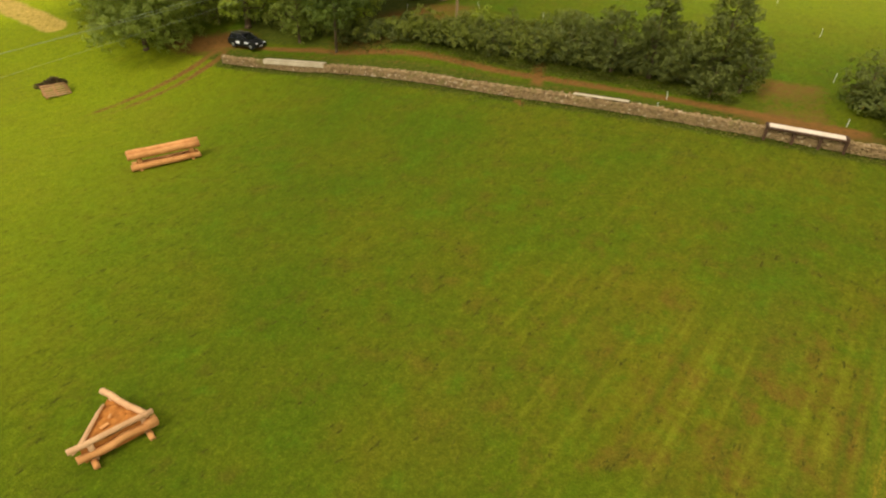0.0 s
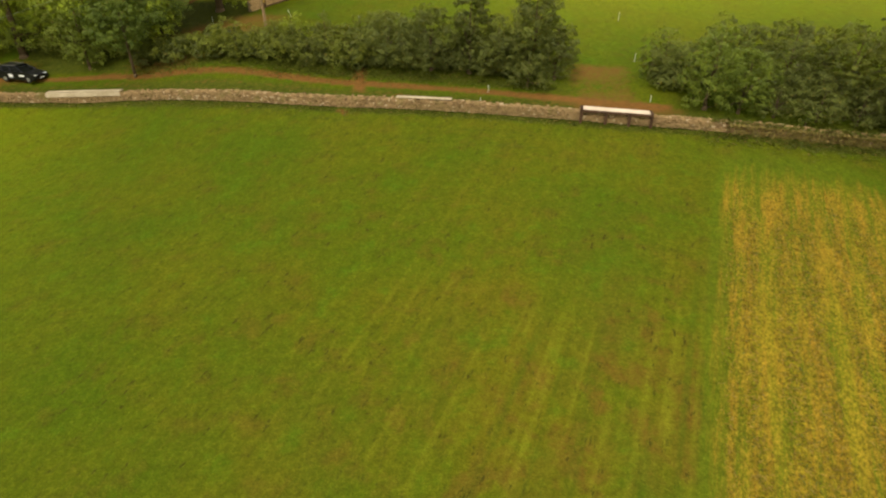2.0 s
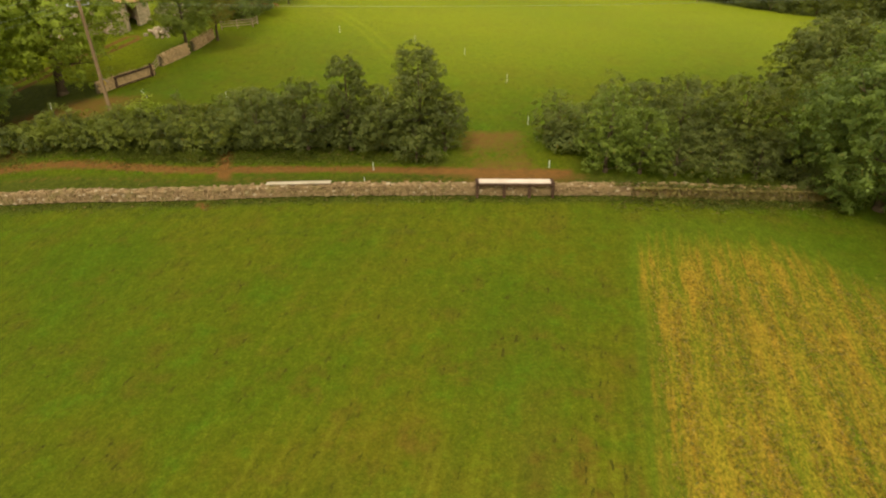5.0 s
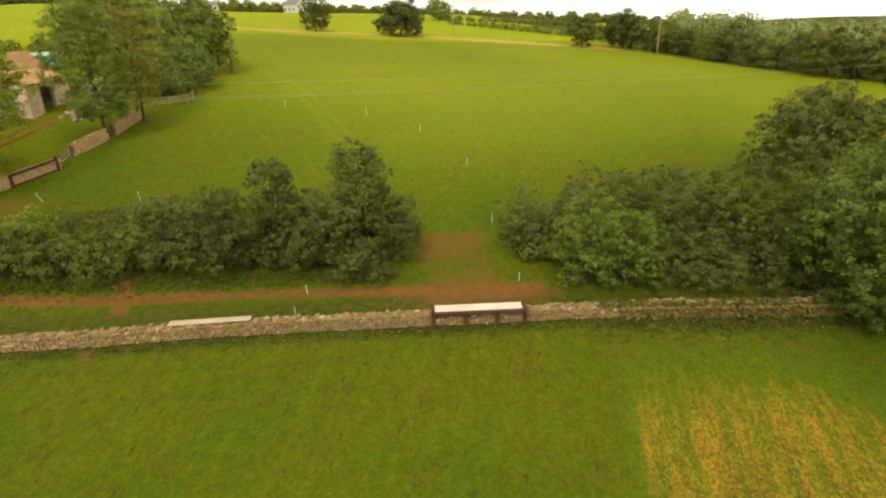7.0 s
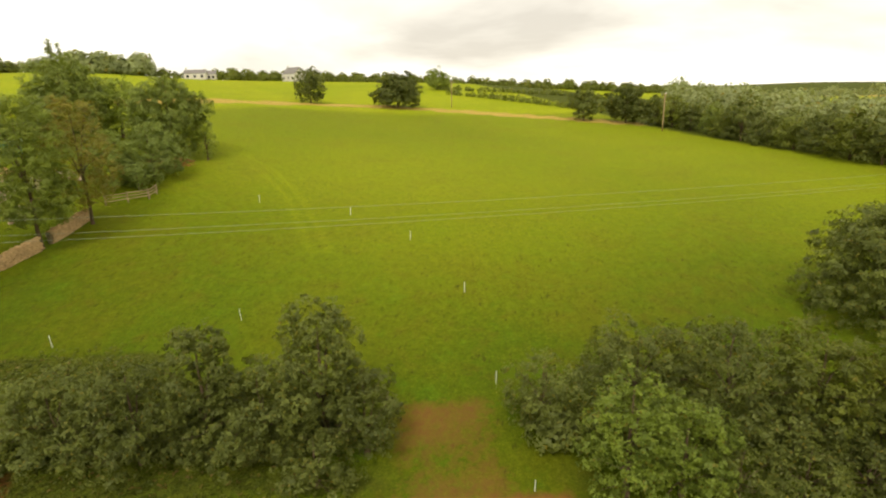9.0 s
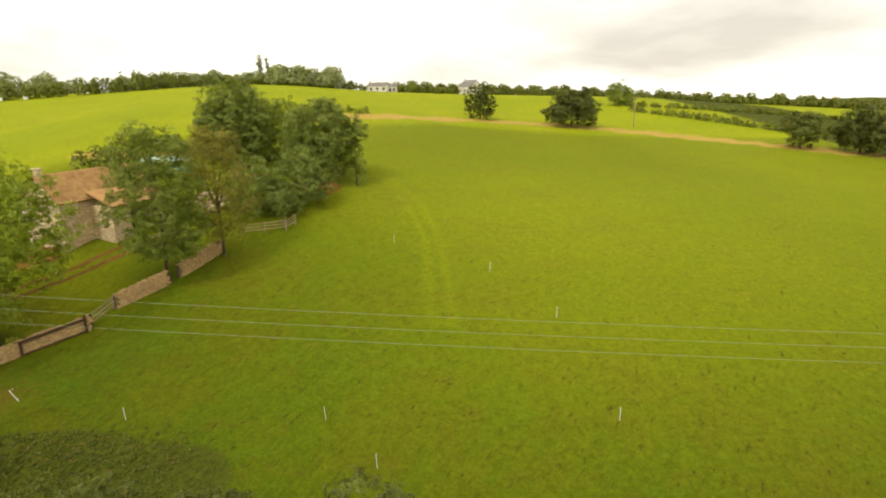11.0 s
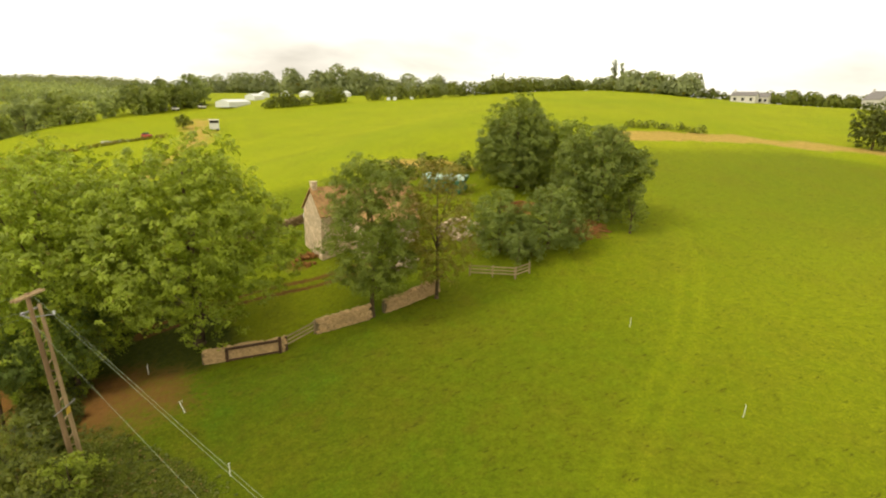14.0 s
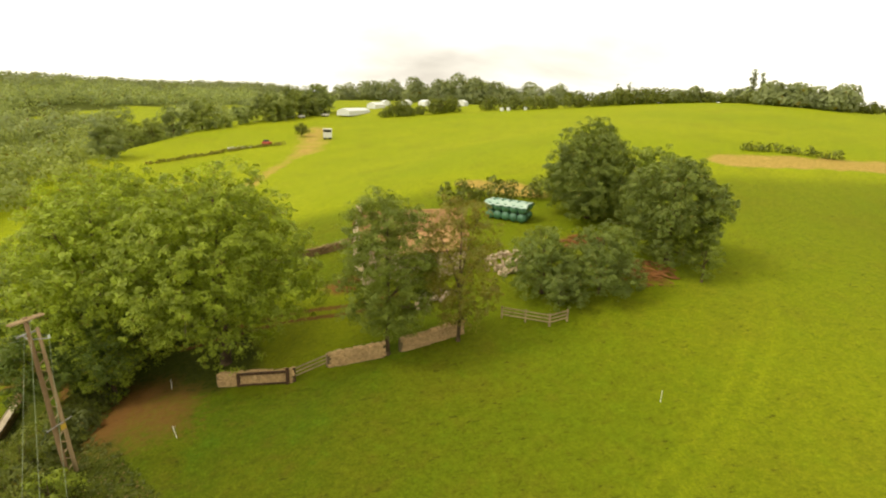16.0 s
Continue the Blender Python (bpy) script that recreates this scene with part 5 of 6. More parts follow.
for x, y, lx, ly in [(25.1, 86.3, 0, 0.03), (32.8, 78.1, 0.02, 0.05), (35.5, 68.8, 0, 0.02), (35.1, 57.7, 0, 0), (32.0, 48.1, 0, 0.05), (19.7, 60.4, 0.02, -0.08),
                     (8.7, 62.8, 0, -0.05), (1.8, 65.4, 0.1, -0.4), (22.3, 56.6, 0, -0.05), (17.5, 45.6, 0, -0.05), (29.9, 41.2, 0, 0.05), (-6.4, 68.8, 0, 0)]:
    stake(x, y, (lx, ly), 0.7 if y < 46 else 0.9)
stake(16.4, 44.1, (0, 0), 0.6)

# ---------------------------------------------------------------- power line


def h_pole(x, y, top_z, turn, full=True):
    z = zat(x, y)
    ob = thing("electricity_pole", "double timber electricity pole with a steel crossarm and white insulators", "pole", (x, y, z), turn)
    h = top_z - z
    random.seed(6)
    part("main_pole", Shape().rod((0.62, -0.35, -0.3), (0.0, 0.0, h), 0.15, 0.11, 12, 0.01, 5), M_POLEDARK, ob, smooth=True)
    part("strut_pole", Shape().rod((1.12, -0.5, -0.3), (0.46, -0.16, h * 0.93), 0.125, 0.09, 12, 0.01, 5), M_POLE, ob, smooth=True)
    for k in range(14):
        f = 0.08 + 0.055 * k
        part("brace", Shape().box((0.87 - 0.62 * f, -0.42 + 0.35 * f, h * f), (0.52, 0.04, 0.05), 0, 0, Matrix.Rotation(radians(32 if k % 2 else -32), 3, "Y")), M_POLE, ob)
    for dy in (-0.16, 0.05):
        part("crossarm", Shape().box((0, dy, h - 0.12), (1.9, 0.1, 0.12), 0, 0.01), M_POLE, ob)
    part("lower_arm", Shape().box((0, 0.0, h - 0.95), (1.2, 0.09, 0.1), 0, 0.01), M_STEEL, ob)
    part("guard_bar", Shape().rod((-0.25, -0.45, h * 0.36), (1.35, -0.45, h * 0.37), 0.03, 0.03, 6), M_STEEL, ob)
    part("foot_plate", Shape().box((0.86, -0.42, 0.1), (1.1, 0.6, 0.2), 0, 0.02), M_POLE, ob)
    part("sign_plate", Shape().box((0.72, -0.5, h * 0.34), (0.34, 0.03, 0.34), 0.1), M_YELLOW, ob, "yellow warning plate")
    for ix, iy, iz in ((0.33, 0.08, h - 0.30), (0.55, -0.81, h - 1.30), (0.29, 0.69, h - 1.37)):
        part("bracket", Shape().rod((0.05, 0.0, iz - 0.02), (ix, iy, iz), 0.035, 0.035, 6), M_STEEL, ob)
        s = Shape()
        for k in range(3):
            s.rod((ix, iy, iz + 0.07 * k), (ix, iy, iz + 0.07 * k + 0.045), 0.075, 0.05, 10)
        part("insulator", s, M_PORCELAIN, ob, "white porcelain insulator", smooth=True)
    return ob


PX, PY, PZ = -0.5, 59.2, 13.85
east, west, branch = (118.0, 31.0, 13.2), (-34.1, -26.5, 8.7), (-58.9, -15.0, -1.5)
ARM = radians(113)
h_pole(PX, PY, PZ, ARM)


def single_pole(x, y, h, label, turn):
    ob = thing("electricity_pole", label, "pole", (x, y, zat(x, y)), turn)
    part("shaft", Shape().rod((0, 0, -0.3), (0, 0, h), 0.15, 0.11, 10, 0.01, 3), M_POLE, ob, smooth=True)
    part("crossarm", Shape().box((0, -0.16, h - 0.2), (1.9, 0.1, 0.12), 0, 0.01), M_POLE, ob)
    for ix in (-0.85, 0, 0.85):
        part("insulator", Shape().rod((ix, -0.16, h - 0.14), (ix, -0.16, h + 0.08), 0.06, 0.04, 8), M_PORCELAIN, ob)


single_pole(126.0, 125.3, 9.0, "thin timber electricity pole at the foot of the pasture", 0.6)
single_pole(95.8, 179.2, 7.6, "thin timber electricity pole on the field margin", 0.4)
single_pole(east[0], east[1], east[2] - zat(*east[:2]), "timber electricity pole at the end of the span", 1.3)
single_pole(branch[0], branch[1], branch[2] + 0.2 - zat(*branch[:2]), "short timber pole at the end of a branch cable", 0.6)
single_pole(west[0], west[1], west[2] - zat(*west[:2]), "timber electricity pole at the end of the span", 0.15)


def span_wire(a, b, sag, label):
    cu = bpy.data.curves.new("power_cable", "CURVE")
    cu.dimensions, cu.bevel_depth, cu.bevel_resolution = "3D", 0.0065, 2
    sp = cu.splines.new("POLY")
    n = 40
    sp.points.add(n - 1)
    for k in range(n):
        f = k / (n - 1)
        p = Vector(a).lerp(Vector(b), f)
        p.z -= 4 * sag * f * (1 - f)
        sp.points[k].co = (*p, 1)
    cu.materials.append(M_WIRE)
    tagged(new("power_cable", cu), label, "cable", "overhead power cables")


CABLE = "thin pale overhead cable between the poles"
d = Vector((east[0] - PX, east[1] - PY, 0)).normalized()
for ox, oy, dz, e, rise in ((-0.2, 0.27, -0.12, -0.11, 0.92), (0.53, 0.82, -1.12, 0.4, 0.39), (-0.75, 0.0, -1.19, -2.09, 0.89)):
    span_wire((PX + ox, PY + oy, PZ + dz), (east[0] - d.y * e, east[1] + d.x * e, east[2] + rise), 1.5, CABLE)
span_wire((PX - 0.2, PY + 0.27, PZ - 0.12), (-34.84, west[1], 8.46), 1.62, CABLE)
span_wire((PX - 0.75, PY, PZ - 1.19), (-33.41, west[1], 9.72), 1.51, CABLE)
span_wire((PX + 0.53, PY + 0.82, PZ - 1.12), (branch[0], branch[1], branch[2]), 0.87, CABLE)

# ---------------------------------------------------------------- car


def car(x, y, turn):
    z = zat(x, y) + 0.02
    ob = thing("car", "black estate car with white door panels parked on the lane", "car", (x, y, z), turn)
    W = 1.78
    lower = [(-2.12, 0.32), (-2.16, 0.62), (-2.10, 0.92), (-1.2, 0.98), (0.75, 0.98), (1.55, 0.88), (2.08, 0.72), (2.16, 0.5), (2.10, 0.26), (1.72, 0.22), (-1.75, 0.22)]
    s = Shape()
    n = len(lower)
    for yy, k in ((-W / 2, 0.94), (-W / 2 + 0.07, 1.0), (W / 2 - 0.07, 1.0), (W / 2, 0.94)):
        s.v.append(np.array([(px * (0.985 if k < 1 else 1), yy, 0.6 + (pz - 0.6) * k) for px, pz in lower]))
    s.n = 4 * n
    s.f += [list(range(n))[::-1], [3 * n + i for i in range(n)]]
    for r in range(3):
        s.f += [[r * n + i, r * n + (i + 1) % n, (r + 1) * n + (i + 1) % n, (r + 1) * n + i] for i in range(n)]
    body = part("body", s, M_CARPAINT, ob, smooth=False)
    cab = Shape().add([(-2.02, -0.82, 0.95), (0.95, -0.82, 0.95), (0.95, 0.82, 0.95), (-2.02, 0.82, 0.95),
                       (-1.72, -0.62, 1.46), (0.1, -0.64, 1.46), (0.1, 0.64, 1.46), (-1.72, 0.62, 1.46)],
                      [[4, 5, 6, 7], [0, 1, 5, 4], [1, 2, 6, 5], [2, 3, 7, 6], [3, 0, 4, 7]])
    part("windows", cab, M_GLASS, ob)
    part("roof", Shape().box((-0.8, 0, 1.48), (1.95, 1.3, 0.07), 0, 0.03), M_CARPAINT, ob)
    for sy in (-1, 1):
        part("roof_rail", Shape().rod((-1.6, sy * 0.58, 1.55), (0.0, sy * 0.58, 1.55), 0.02, 0.02, 6), M_STEEL, ob)
        for px in (0.52, -0.55, -1.5):
            part("pillar", Shape().rod((px + (0.42 if px > 0 else 0.03), sy * 0.82, 0.95), (px - (0.42 if px > 0 else 0.12), sy * 0.65, 1.47), 0.04, 0.04, 6), M_CARPAINT, ob)
        for px in (-1.32, 1.34):
            wheel = part("wheel", Shape().rod((px, sy * 0.66, 0.31), (px, sy * 0.9, 0.31), 0.32, 0.32, 18), M_TYRE, ob)
            part("rim", Shape().rod((px, sy * 0.88, 0.31), (px, sy * 0.915, 0.31), 0.2, 0.18, 14), M_RIM, wheel)
        part("headlamp", Shape().box((2.02, sy * 0.62, 0.68), (0.18, 0.36, 0.14), 0, 0.04), M_LIGHT, ob, "clear headlamp")
        part("tail_lamp", Shape().box((-2.12, sy * 0.72, 0.8), (0.08, 0.2, 0.26), 0, 0.03), M_TAIL, ob, "red tail lamp")
        part("door_panel", Shape().box((-0.55, sy * 0.896, 0.62), (0.5, 0.012, 0.3)), M_STICKER, ob, "white panel on the door")
        part("door_panel", Shape().box((0.72, sy * 0.896, 0.66), (0.62, 0.012, 0.2)), M_STICKER, ob, "white panel on the wing")
        part("wing_mirror", Shape().box((0.55, sy * 0.98, 1.0), (0.14, 0.2, 0.14), 0, 0.04), M_CARPAINT, ob)
    part("number_plate", Shape().box((2.17, 0, 0.42), (0.02, 0.5, 0.11)), M_STICKER, ob)
    part("grille", Shape().box((2.13, 0, 0.6), (0.05, 0.7, 0.14), 0, 0.01), M_TYRE, ob)


car(-25.2, 66.6, radians(-24))

# ---------------------------------------------------------------- yard


def rail_fence(a, b, n_posts, label):
    ob = thing("rail_fence", label, "fence", (a[0], a[1], zat(*a)), facing(a, b))
    d, dz = math.hypot(b[0] - a[0], b[1] - a[1]), zat(*b) - zat(*a)
    for k in range(n_posts):
        f = k / (n_posts - 1)
        part("post", Shape().box((d * f, 0.06, dz * f + 0.5), (0.12, 0.1, 1.2), 0, 0.01), M_RAIL, ob)
    lean = Matrix.Rotation(-math.atan2(dz, d), 3, "Y")
    for zz in (0.4, 0.7, 1.0):
        part("rail", Shape().box((d / 2, -0.03, dz / 2 + zz), (d + 0.1, 0.05, 0.11), 0, 0.01, lean), M_RAIL, ob)


rail_fence((10.4, 89.4), (14.4, 90.5), 3, "weathered three-rail timber fence at the pasture edge")
rail_fence((14.4, 90.5), (15.2, 92.0), 2, "short return of the weathered rail fence")
rail_fence((2.3, 74.1), (3.0, 76.7), 2, "low weathered timber gate between the yard walls")


def framed_panel():
    a, b = (-1.15, 71.75), (2.05, 73.9)
    ob = thing("framed_wall_jump", "stone wall jump framed by dark brown timber", "jump", (a[0], a[1], zat(*a)), facing(a, b))
    d, dz = math.hypot(b[0] - a[0], b[1] - a[1]), zat(*b) - zat(*a)
    lean = Matrix.Rotation(-math.atan2(dz, d), 3, "Y")
    part("top_rail", Shape().box((d / 2, -0.34, dz / 2 + 1.0), (d + 0.2, 0.2, 0.16), 0, 0.02, lean), M_BROWN, ob)
    part("bottom_rail", Shape().box((d / 2, -0.34, dz / 2 + 0.1), (d, 0.1, 0.12), 0, 0.02, lean), M_BROWN, ob)
    part("post", Shape().box((0, -0.34, 0.48), (0.2, 0.18, 1.1), 0, 0.02), M_BROWN, ob)
    part("post", Shape().box((d, -0.34, dz + 0.6), (0.2, 0.18, 1.35), 0, 0.02), M_BROWN, ob)
    part("end_post", Shape().box((d + 0.4, -0.05, dz + 0.55), (0.18, 0.18, 1.25), 0, 0.02), M_BROWN, ob)


framed_panel()


def barn():
    o = Vector((-5.0, 87.55))
    z0 = zat(-4, 90) - 0.7
    ob = thing("stone_barn", "old limestone barn with a tan tiled roof and a small chimney", "barn", (o.x, o.y, z0), math.atan2(0.866, 0.5))
    # local x runs along the ridge, local y away behind
    ez, rz, D, LEN = 12.2 - z0, 14.45 - z0, 5.0, 11.0
    t = 0.5
    for x0 in (0, LEN - t):
        s = Shape().prism([(0, -0.3), (D, -0.3), (D, ez), (D / 2, rz - 0.12), (0, ez)], 0, t,
                Matrix(((0, 1, 0, x0), (1, 0, 0, 0), (0, 0, 1, 0), (0, 0, 0, 1))))
        part("gable_wall", s, M_RENDER, ob, "limewashed stone gable wall")
    part("front_wall", Shape().box((LEN / 2, t / 2, ez / 2 - 0.15), (LEN - 2 * t - 0.004, t, ez + 0.3)), M_RENDER, ob)
    part("back_wall", Shape().box((LEN / 2, D - t / 2, ez / 2 - 0.15), (LEN - 2 * t - 0.004, t, ez + 0.3)), M_RENDER, ob)
    rise = math.atan2(rz - ez, D / 2)
    slope = math.hypot(rz - ez, D / 2) + 0.35
    for sgn in (1, -1):
        m = Matrix.Rotation(sgn * rise, 3, "X")
        cy = D / 2 - sgn * (D / 4 + 0.12)
        roof = part("roof", Shape().box((LEN / 2, cy, (ez + rz) / 2 + 0.02), (LEN + 0.3, slope, 0.1), 0, 0, m), M_ROOF, ob)
        # courses of stone tiles
        rows, cols = 12, 34
        up = np.array(m)
        random.seed(21 + sgn)
        tiles = Shape()
        for r in range(rows):
            for c in range(cols):
                lx = -0.12 + (c + 0.5 + 0.5 * (r % 2)) * (LEN + 0.2) / cols
                ly = -slope / 2 + (r + 0.5) * slope / rows
                if lx > LEN + 0.12:
                    continue
                p = up @ np.array([0, ly * sgn, 0.065 + random.uniform(0, 0.015)])
                tiles.box((lx, cy + p[1], (ez + rz) / 2 + 0.02 + p[2]), ((LEN + 0.2) / cols * 0.95, slope / rows * 1.12, 0.03), 0, 0, m @ Matrix.Rotation(radians(-sgn * 4), 3, "X"))
        tl = part("tiles", tiles, M_ROOF, roof)
        tl["kind"] = "stuff"
    part("ridge", Shape().rod((-0.15, D / 2, rz + 0.1), (LEN + 0.15, D / 2, rz + 0.1), 0.12, 0.12, 8), M_ROOF, ob)
    part("chimney", Shape().box((0.3, D / 2, rz + 0.25), (0.55, 0.6, 1.0), 0, 0.02).box((0.3, D / 2, rz + 0.78), (0.66, 0.72, 0.1), 0, 0.02), M_RENDER, ob)
    # the wing in front, with its cart opening
    wx0, wx1, wy = 3.0, 9.6, -2.7
    we = 11.5 - z0
    for wx in (wx0 + 0.2, wx1 - 0.2):
        part("wing_end_wall", Shape().box((wx, wy / 2 - 0.004, we / 2 - 0.1), (0.4, -wy - 0.01, we + 0.2)), M_RENDER, ob)
    part("wing_pier", Shape().box((4.1, wy + 0.2, we / 2 - 0.1), (1.4, 0.4, we + 0.2)), M_RENDER, ob)
    part("wing_pier", Shape().box((8.1, wy + 0.2, we / 2 - 0.1), (2.2, 0.4, we + 0.2)), M_RENDER, ob)
    part("door_lintel", Shape().box((5.9, wy + 0.2, we - 0.06), (2.3, 0.42, 0.28), 0, 0.02), M_BROWN, ob)
    part("door_jamb", Shape().box((4.86, wy + 0.12, we / 2 - 0.15), (0.14, 0.3, we), 0, 0.01), M_PALE, ob)
    m = Matrix.Rotation(math.atan2(1.15, 2.9), 3, "X")
    part("wing_roof", Shape().box(((wx0 + wx1) / 2, wy / 2 - 0.1, we + 0.66), (wx1 - wx0 + 0.4, 3.35, 0.12), 0, 0, m), M_ROOF, ob)
    part("fascia", Shape().box(((wx0 + wx1) / 2, wy - 0.26, we + 0.02), (wx1 - wx0 + 0.4, 0.05, 0.16)), M_BROWN, ob)
    part("floor", Shape().box((6.3, -1.3, 0.62), (5.8, 2.3, 0.1)), M_MORTAR, ob)


barn()


# silage bales under a sheet
def bales(x, y, turn):
    for k in range(5):
        for row, tier in ((0, 0), (1, 0), (0, 1), (1, 1)):
            bx, by = x + (k * 1.05) * math.cos(turn) - row * 1.1 * math.sin(turn), y + (k * 1.05) * math.sin(turn) + row * 1.1 * math.cos(turn)
            z = zat(bx, by)
            ob = thing("silage_bale", "round bale in shiny green plastic wrap", "bale", (bx, by, z + 0.98 * tier), turn, "green wrapped bales")
            part("wrapped_bale", Shape().rod((0, -0.54, 0.55), (0, 0.54, 0.55), 0.5, 0.5, 18, 0.01, 3), M_WRAP, ob, smooth=True)
    mx, my = x + 2.1 * math.cos(turn) - 0.55 * math.sin(turn), y + 2.1 * math.sin(turn) + 0.55 * math.cos(turn)
    ob = thing("plastic_sheet", "pale plastic sheet draped over the green bales", "sheet", (mx, my, zat(mx, my) + 2.06), turn)
    s, n, m = Shape(), 20, 8
    vs = [(-2.8 + 5.6 * i / n, -1.2 + 2.4 * j / m, 0.06 * math.sin(i * 1.7) + (-0.42 if j in (0, m) else 0.0) + 0.05 * random.random()) for i in range(n + 1) for j in range(m + 1)]
    fs = [[i * (m + 1) + j, (i + 1) * (m + 1) + j, (i + 1) * (m + 1) + j + 1, i * (m + 1) + j + 1] for i in range(n) for j in range(m)]
    part("sheet", s.add(vs, fs), M_WRAPTOP, ob, smooth=True)


bales(-3.7, 107.2, radians(8))


def rubble_heap(x, y, r, h, n, material, label, category, seed):
    rr = np.random.default_rng(seed)
    random.seed(seed)
    z = zat(x, y)
    ob = thing("rubble_heap" if category == "rubble" else "log_pile", label, category, (x, y, z))
    for k in range(n):
        a, q = rr.uniform(0, 6.28), math.sqrt(rr.random())
        px, py = r * q * math.cos(a), r * q * math.sin(a)
        pz = zat(x + px, y + py) - z + h * (1 - q * q) * rr.uniform(0.2, 1.0)
        rot = Euler(rr.uniform(-0.6, 0.6, 3).tolist()).to_matrix()
        if category == "rubble":
            part("stone", Shape().box((px, py, pz + 0.05), tuple(rr.uniform(0.18, 0.5, 3)), 0, 0.05, rot), material, ob)
        else:
            d = Vector((rr.normal(0.9, 0.3), rr.normal(0.3, 0.3), rr.normal(0, 0.12))).normalized() * rr.uniform(0.2, 0.55)
            part("log", Shape().rod((px - d.x, py - d.y, pz + 0.1 - d.z), (px + d.x, py + d.y, pz + 0.1 + d.z), rr.uniform(0.04, 0.08), None, 7), material, ob)


rubble_heap(5.2, 98.2, 2.6, 1.2, 75, M_RUBBLE, "heap of pale fallen stones behind the barn", "rubble", 31)
rubble_heap(3.2, 88.8, 2.0, 0.6, 36, M_RUBBLE, "scattered pale stones in the yard", "rubble", 32)
rubble_heap(16.9, 103.9, 2.9, 0.45, 90, M_CHIPWOOD, "low spread of reddish wood waste under the trees", "logs", 33)
rubble_heap(8.8, 106.6, 2.2, 0.4, 60, M_CHIPWOOD, "low spread of reddish wood waste under the trees", "logs", 34)
rubble_heap(-6.8, 87.0, 1.5, 0.45, 30, M_SOIL, "low heap of reddish earth and stones by the gable", "rubble", 36)

# ---------------------------------------------------------------- far buildings and event ground


def far_house(x, y, turn, l, w, eave, ridge, label, wings=False):
    ob = thing("house", label, "house", (x, y, zat(x, y) - 0.3), turn)
    s = Shape().prism([(-w / 2, 0), (w / 2, 0), (w / 2, eave), (0, ridge), (-w / 2, eave)], -l / 2, l / 2)
    part("wall", s, M_WHITEWALL, ob)
    rise = math.atan2(ridge - eave, w / 2)
    for sg in (1, -1):
        part("roof", Shape().box((sg * w / 4, 0, (eave + ridge) / 2 + 0.12), (math.hypot(w / 2, ridge - eave) + 0.3, l + 0.4, 0.12), 0, 0, Matrix.Rotation(sg * rise, 3, "Y")), M_SLATE, ob)
    part("chimney", Shape().box((0, l / 2 - 0.6, ridge + 0.4), (0.6, 0.6, 1.2)), M_WHITEWALL, ob)
    for k in range(3):
        yy = -l / 2 + (k + 0.5) * l / 3
        for sg in (1, -1):
            win = part("window", Shape().box((sg * (w / 2 + 0.02), yy, eave * 0.55), (0.06, 1.1, 1.2)), M_WHITEWALL, ob)
            part("pane", Shape().box((sg * (w / 2 + 0.06), yy, eave * 0.55), (0.03, 0.9, 1.0)), M_GLASS, win)


far_house(72, 288, radians(20), 10, 6, 3.6, 6.2, "white gabled farmhouse on the skyline")
far_house(31.0, 278, radians(75), 8, 4.6, 2.3, 3.6, "low white bungalow on the hill")
far_house(36.5, 282, radians(75), 5, 4.6, 2.3, 3.6, "low white bungalow on the hill")


def marquee(x, y, turn, l, w, label):
    ob = thing("marquee", label, "tent", (x, y, zat(x, y) - 0.2), turn, "white marquees")
    part("roof", Shape().prism([(-w / 2 - 0.2, 1.9), (w / 2 + 0.2, 1.9), (w * 0.25, 2.5), (0, 3.0), (-w * 0.25, 2.5)], -l / 2, l / 2), M_CANVAS, ob)
    for sg in (-1, 1):
        part("side_wall", Shape().box((sg * w / 2, 0, 0.95), (0.06, l, 1.9)), M_CANVAS, ob)
    for sg in (-1, 1):
        part("end_wall", Shape().box((0, sg * (l / 2 - 0.05), 0.95), (w - 0.1, 0.06, 1.9)), M_CANVAS, ob)


for x, y, t, l, w in [(-153, 214.5, 0.39, 20, 5.5), (-169, 242, 0.2, 8, 5), (-177, 256, 1.0, 6, 4), (-169, 263, 0.5, 7, 4), (-159, 266, 1.2, 7, 4), (-140, 272, 0.3, 5, 4)]:
    marquee(x, y, t, l, w, "white event marquee on the far field")
for x, y in [(-101, 249.5), (-98.5, 250.5), (-92, 253.5)]:
    ob = thing("crate", "small white box standing by the far hedge", "box", (x, y, zat(x, y)), 0.3, "white boxes by the far hedge")
    part("box", Shape().box((0, 0, 0.6), (1.3, 1.1, 1.2), 0, 0.03), M_CANVAS, ob)
    part("lid", Shape().box((0, 0, 1.22), (1.36, 1.16, 0.06), 0, 0.02), M_CANVAS, ob)


def hut(x, y, turn):
    ob = thing("judges_hut", "small white hut on wheels with a dark band of shade under its roof", "hut", (x, y, zat(x, y)), turn)
    part("body", Shape().box((0, 0, 1.75), (2.6, 2.0, 2.7), 0, 0.05), M_CANVAS, ob)
    part("roof", Shape().box((0, 0, 3.14), (2.9, 2.5, 0.14), 0, 0.03), M_WHITE, ob)
    # flat dark panel standing in for the roof overhang's shadow
    part("shade_band", Shape().box((0, -1.01, 2.55), (2.3, 0.04, 0.7)), M_DARK, ob)
    for sx in (-0.8, 0.8):
        for sy in (-0.9, 0.9):
            part("wheel", Shape().rod((sx, sy - 0.1, 0.35), (sx, sy + 0.1, 0.35), 0.35, 0.35, 12), M_TYRE, ob)


hut(-105.0, 162.3, radians(48))


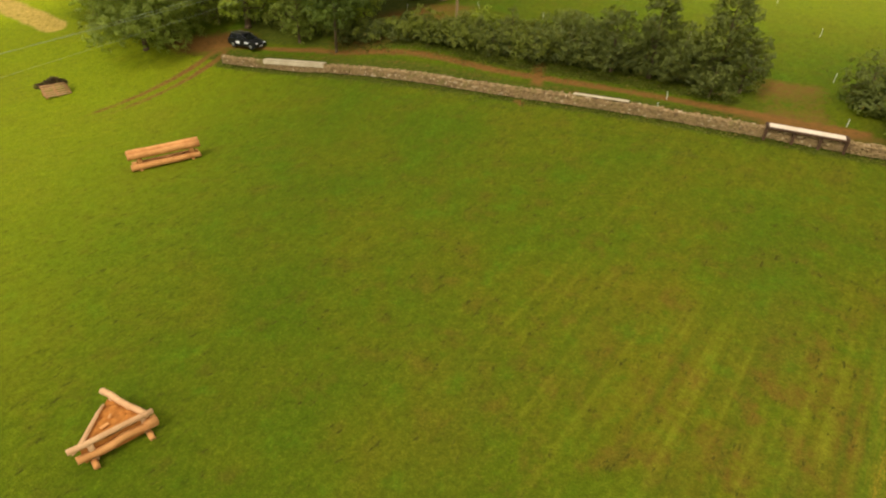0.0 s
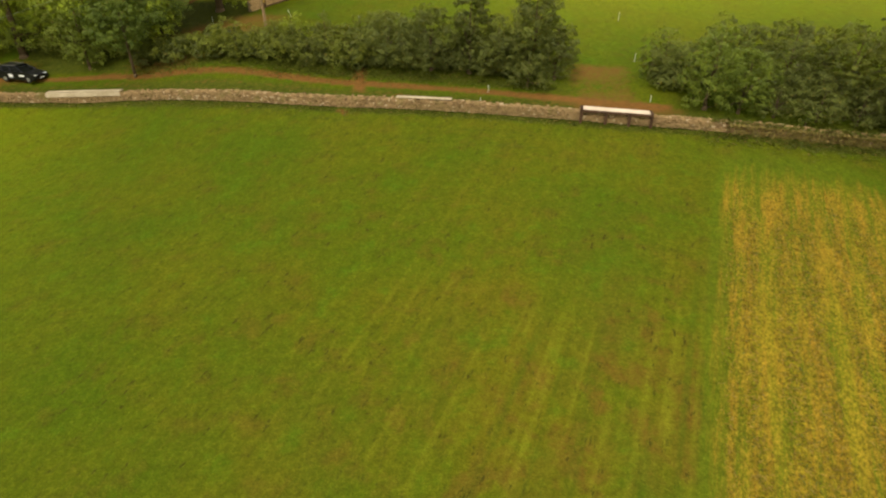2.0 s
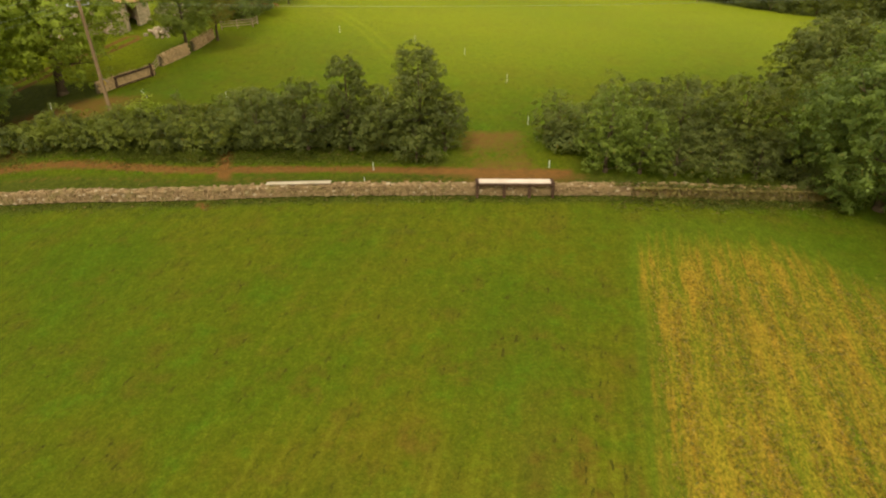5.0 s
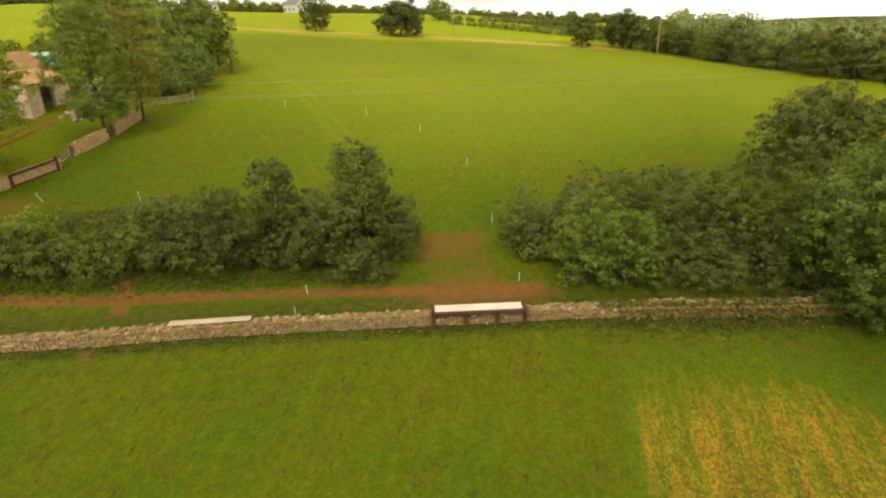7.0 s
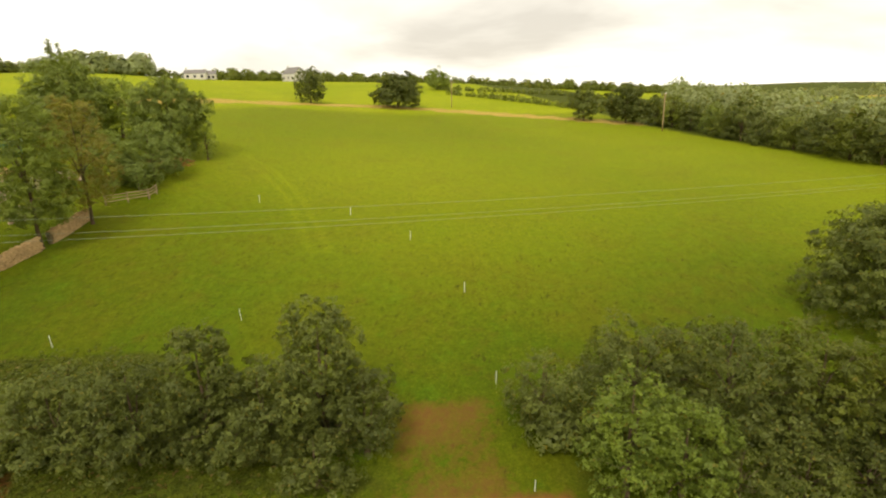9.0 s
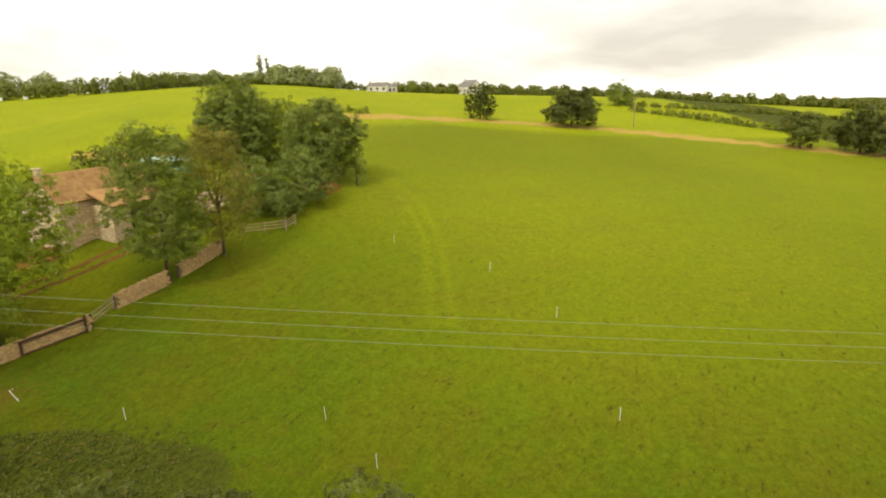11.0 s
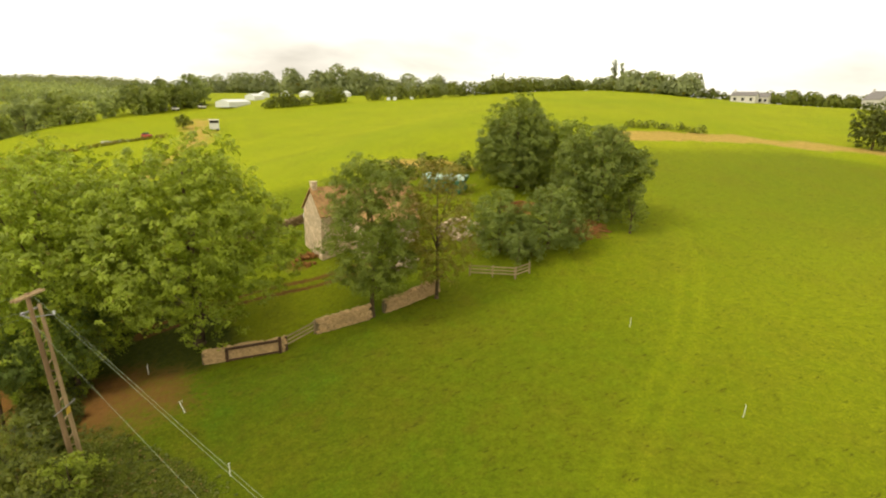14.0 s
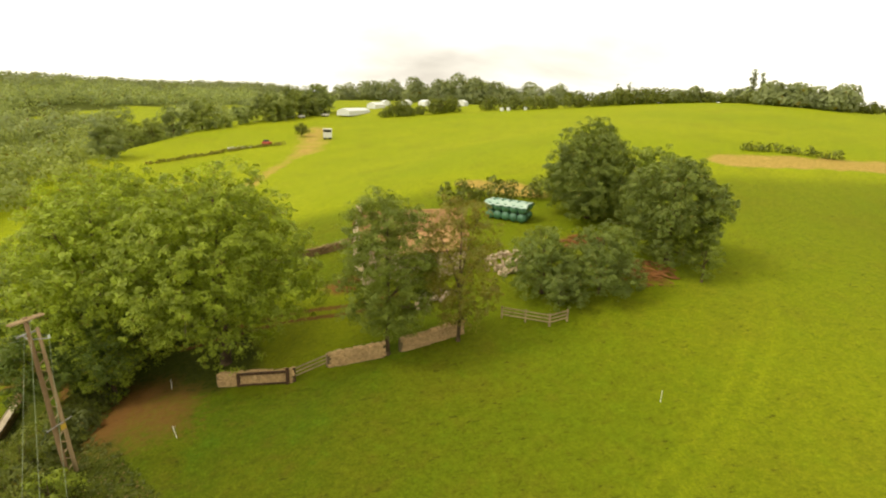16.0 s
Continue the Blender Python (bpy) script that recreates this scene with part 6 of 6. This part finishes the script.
def far_vehicle(x, y, turn, mat, l, label):
    ob = thing("vehicle", label, "vehicle", (x, y, zat(x, y)), turn, "vehicles on the far field")
    part("body", Shape().box((0, 0, 0.75), (l, 1.8, 0.8), 0, 0.15), mat, ob)
    part("cabin", Shape().box((-0.1 * l, 0, 1.35), (l * 0.5, 1.6, 0.6), 0, 0.2), M_GLASS, ob)
    for sx in (-0.3, 0.3):
        for sy in (-0.85, 0.85):
            part("wheel", Shape().rod((sx * l, sy - 0.1, 0.33), (sx * l, sy + 0.1, 0.33), 0.33, 0.33, 12), M_TYRE, ob)


far_vehicle(-11.0, 95.2, 0.9, M_WHITE, 4.2, "white van parked behind the old barn")
far_vehicle(-113.5, 146.5, 0.4, M_RED, 2.3, "small red vehicle on the lower pasture")
for k, (x, y) in enumerate([(-164, 190), (-162, 194), (-158, 203)]):
    far_vehicle(x, y, 0.9 + 0.2 * k, M_WHITE, 2.6, "pale car parked along the far field edge")
ob = thing("long_rail", "long pale timber rail across the lower pasture", "rail", (-115.8, 135.5, zat(-115.8, 135.5)), 1.35)
part("rail", Shape().box((3.4, 0, 0.9), (7.6, 0.25, 0.4), 0, 0.03), M_WHITE, ob)
for k in range(4):
    part("post", Shape().box((0.2 + 2.2 * k, 0, 0.3), (0.15, 0.15, 1.1)), M_WHITE, ob)

# ---------------------------------------------------------------- stone walls, last


def stone_mesh(seed, pale=0):
    """One rough block of unit size."""
    random.seed(seed)
    s = Shape().box((0, 0, 0), (1, 1, 1), 0, 0.13)
    s.v[0] = s.v[0] + np.array([[random.uniform(-0.05, 0.05) for _ in range(3)] for _ in s.v[0]])
    return s


BLOCKS = [stone_mesh(300 + k) for k in range(8)]
BLOCK_MESHES = {m.name: [b.mesh("stone", m) for b in BLOCKS] for m in (M_STONE, M_YARDSTONE)}


def stone_wall(name, line, h, thick, label, parts_range, seed, course=0.13, both=False, ragged=0.10, stone=M_STONE):
    """A rubble wall: an earth core faced and capped with rough stones."""
    rr = random.Random(seed)
    ob = tagged(new(name, None), label, "wall", kind="structure")
    core = Shape()
    total = sum(math.hypot(b[0] - a[0], b[1] - a[1]) for a, b in zip(line, line[1:]))
    step = 1.0
    for k in range(int(total / step) + 1):
        s0, s1 = k * step, min((k + 1) * step, total)
        if s1 - s0 < 0.05:
            break
        x0, y0, t = along(line, (s0 + s1) / 2)
        core.box((x0, y0, zat(x0, y0) + h / 2 - 0.25), (s1 - s0 + 0.1, thick - 0.16, h + 0.3), t)
    part("core", core, M_MORTAR, ob)
    rest = Shape()
    made = 0

    def put(x, y, z, t, size, tip, s):
        nonlocal made
        k = rr.randrange(8)
        m = Matrix.Translation((x, y, z)) @ Matrix.Rotation(t, 4, "Z") @ Euler(tip).to_matrix().to_4x4() @ Matrix.Diagonal((*size, 1))
        if made < 300 and parts_range[0] <= s <= parts_range[1]:
            st = new("stone", BLOCK_MESHES[stone.name][k])
            st.matrix_world = m
            st.parent = ob
            made += 1
        else:
            a = np.array(m)
            rest.add(BLOCKS[k].v[0] @ a[:3, :3].T + a[:3, 3], BLOCKS[k].f)

    rows = max(3, int(h / course))
    for sgn in ((-1, 1) if both else (-1,)):
        for r in range(rows):
            s = rr.uniform(0, 0.3)
            while s < total - 0.1:
                w = rr.choice((rr.uniform(0.09, 0.20), rr.uniform(0.14, 0.34)))
                x, y, t = along(line, s + w / 2)
                o = sgn * (thick / 2 - 0.1 + rr.uniform(-0.02, 0.03))
                px, py = x - math.sin(t) * o, y + math.cos(t) * o
                put(px, py, zat(x, y) - 0.02 + (r + 0.5) * h / rows + rr.uniform(-0.015, 0.015), t, (w * 0.97, rr.uniform(0.20, 0.36), h / rows * rr.uniform(0.75, 1.25)),
                    (rr.uniform(-0.2, 0.2), rr.uniform(-0.3, 0.3), rr.uniform(-0.2, 0.2)), s)
                s += w
    s = 0.0
    while s < total:
        w = rr.uniform(0.16, 0.36)
        x, y, t = along(line, s + w / 2)
        for o in (-thick * 0.22, thick * 0.22):
            put(x - math.sin(t) * o, y + math.cos(t) * o, zat(x, y) + h + rr.uniform(-ragged, ragged * 0.5), t,
                (w, thick * rr.uniform(0.32, 0.55), rr.uniform(0.10, 0.20)), (rr.uniform(-0.25, 0.25), rr.uniform(-0.25, 0.25), rr.uniform(-0.4, 0.4)), s)
        s += w
    if rest.n:
        part("stonework", rest, stone, ob)["kind"] = "stuff"
    return ob


stone_wall("wall_field", WALL, WALL_H - 0.06, 0.6, "long low rubble limestone wall between field and lane", (42, 66), 41)
stone_wall("wall_yard_1", [(-2.65, 70.75), (-1.15, 71.75), (2.05, 73.9), (2.3, 74.1)], 1.0, 0.5, "short rubble wall beside the yard gate", (0, 6), 42, stone=M_YARDSTONE)
stone_wall("wall_yard_2", [(3.05, 76.75), (4.2, 78.0), (5.9, 80.0)], 1.1, 0.5, "rubble wall with pale coping in front of the yard", (0, 12), 43, both=True, stone=M_YARDSTONE)
stone_wall("wall_yard_4", [(6.5, 81.1), (7.4, 82.6), (9.0, 85.9)], 1.05, 0.5, "ragged end of the rubble wall in front of the yard", (0, 12), 45, both=True, ragged=0.2, stone=M_YARDSTONE)
stone_wall("wall_yard_3", [(-24, 83), (-19, 87.7), (-15.2, 92), (-12, 97)], 0.9, 0.5, "low old wall behind the barn", (-1, -1), 44)
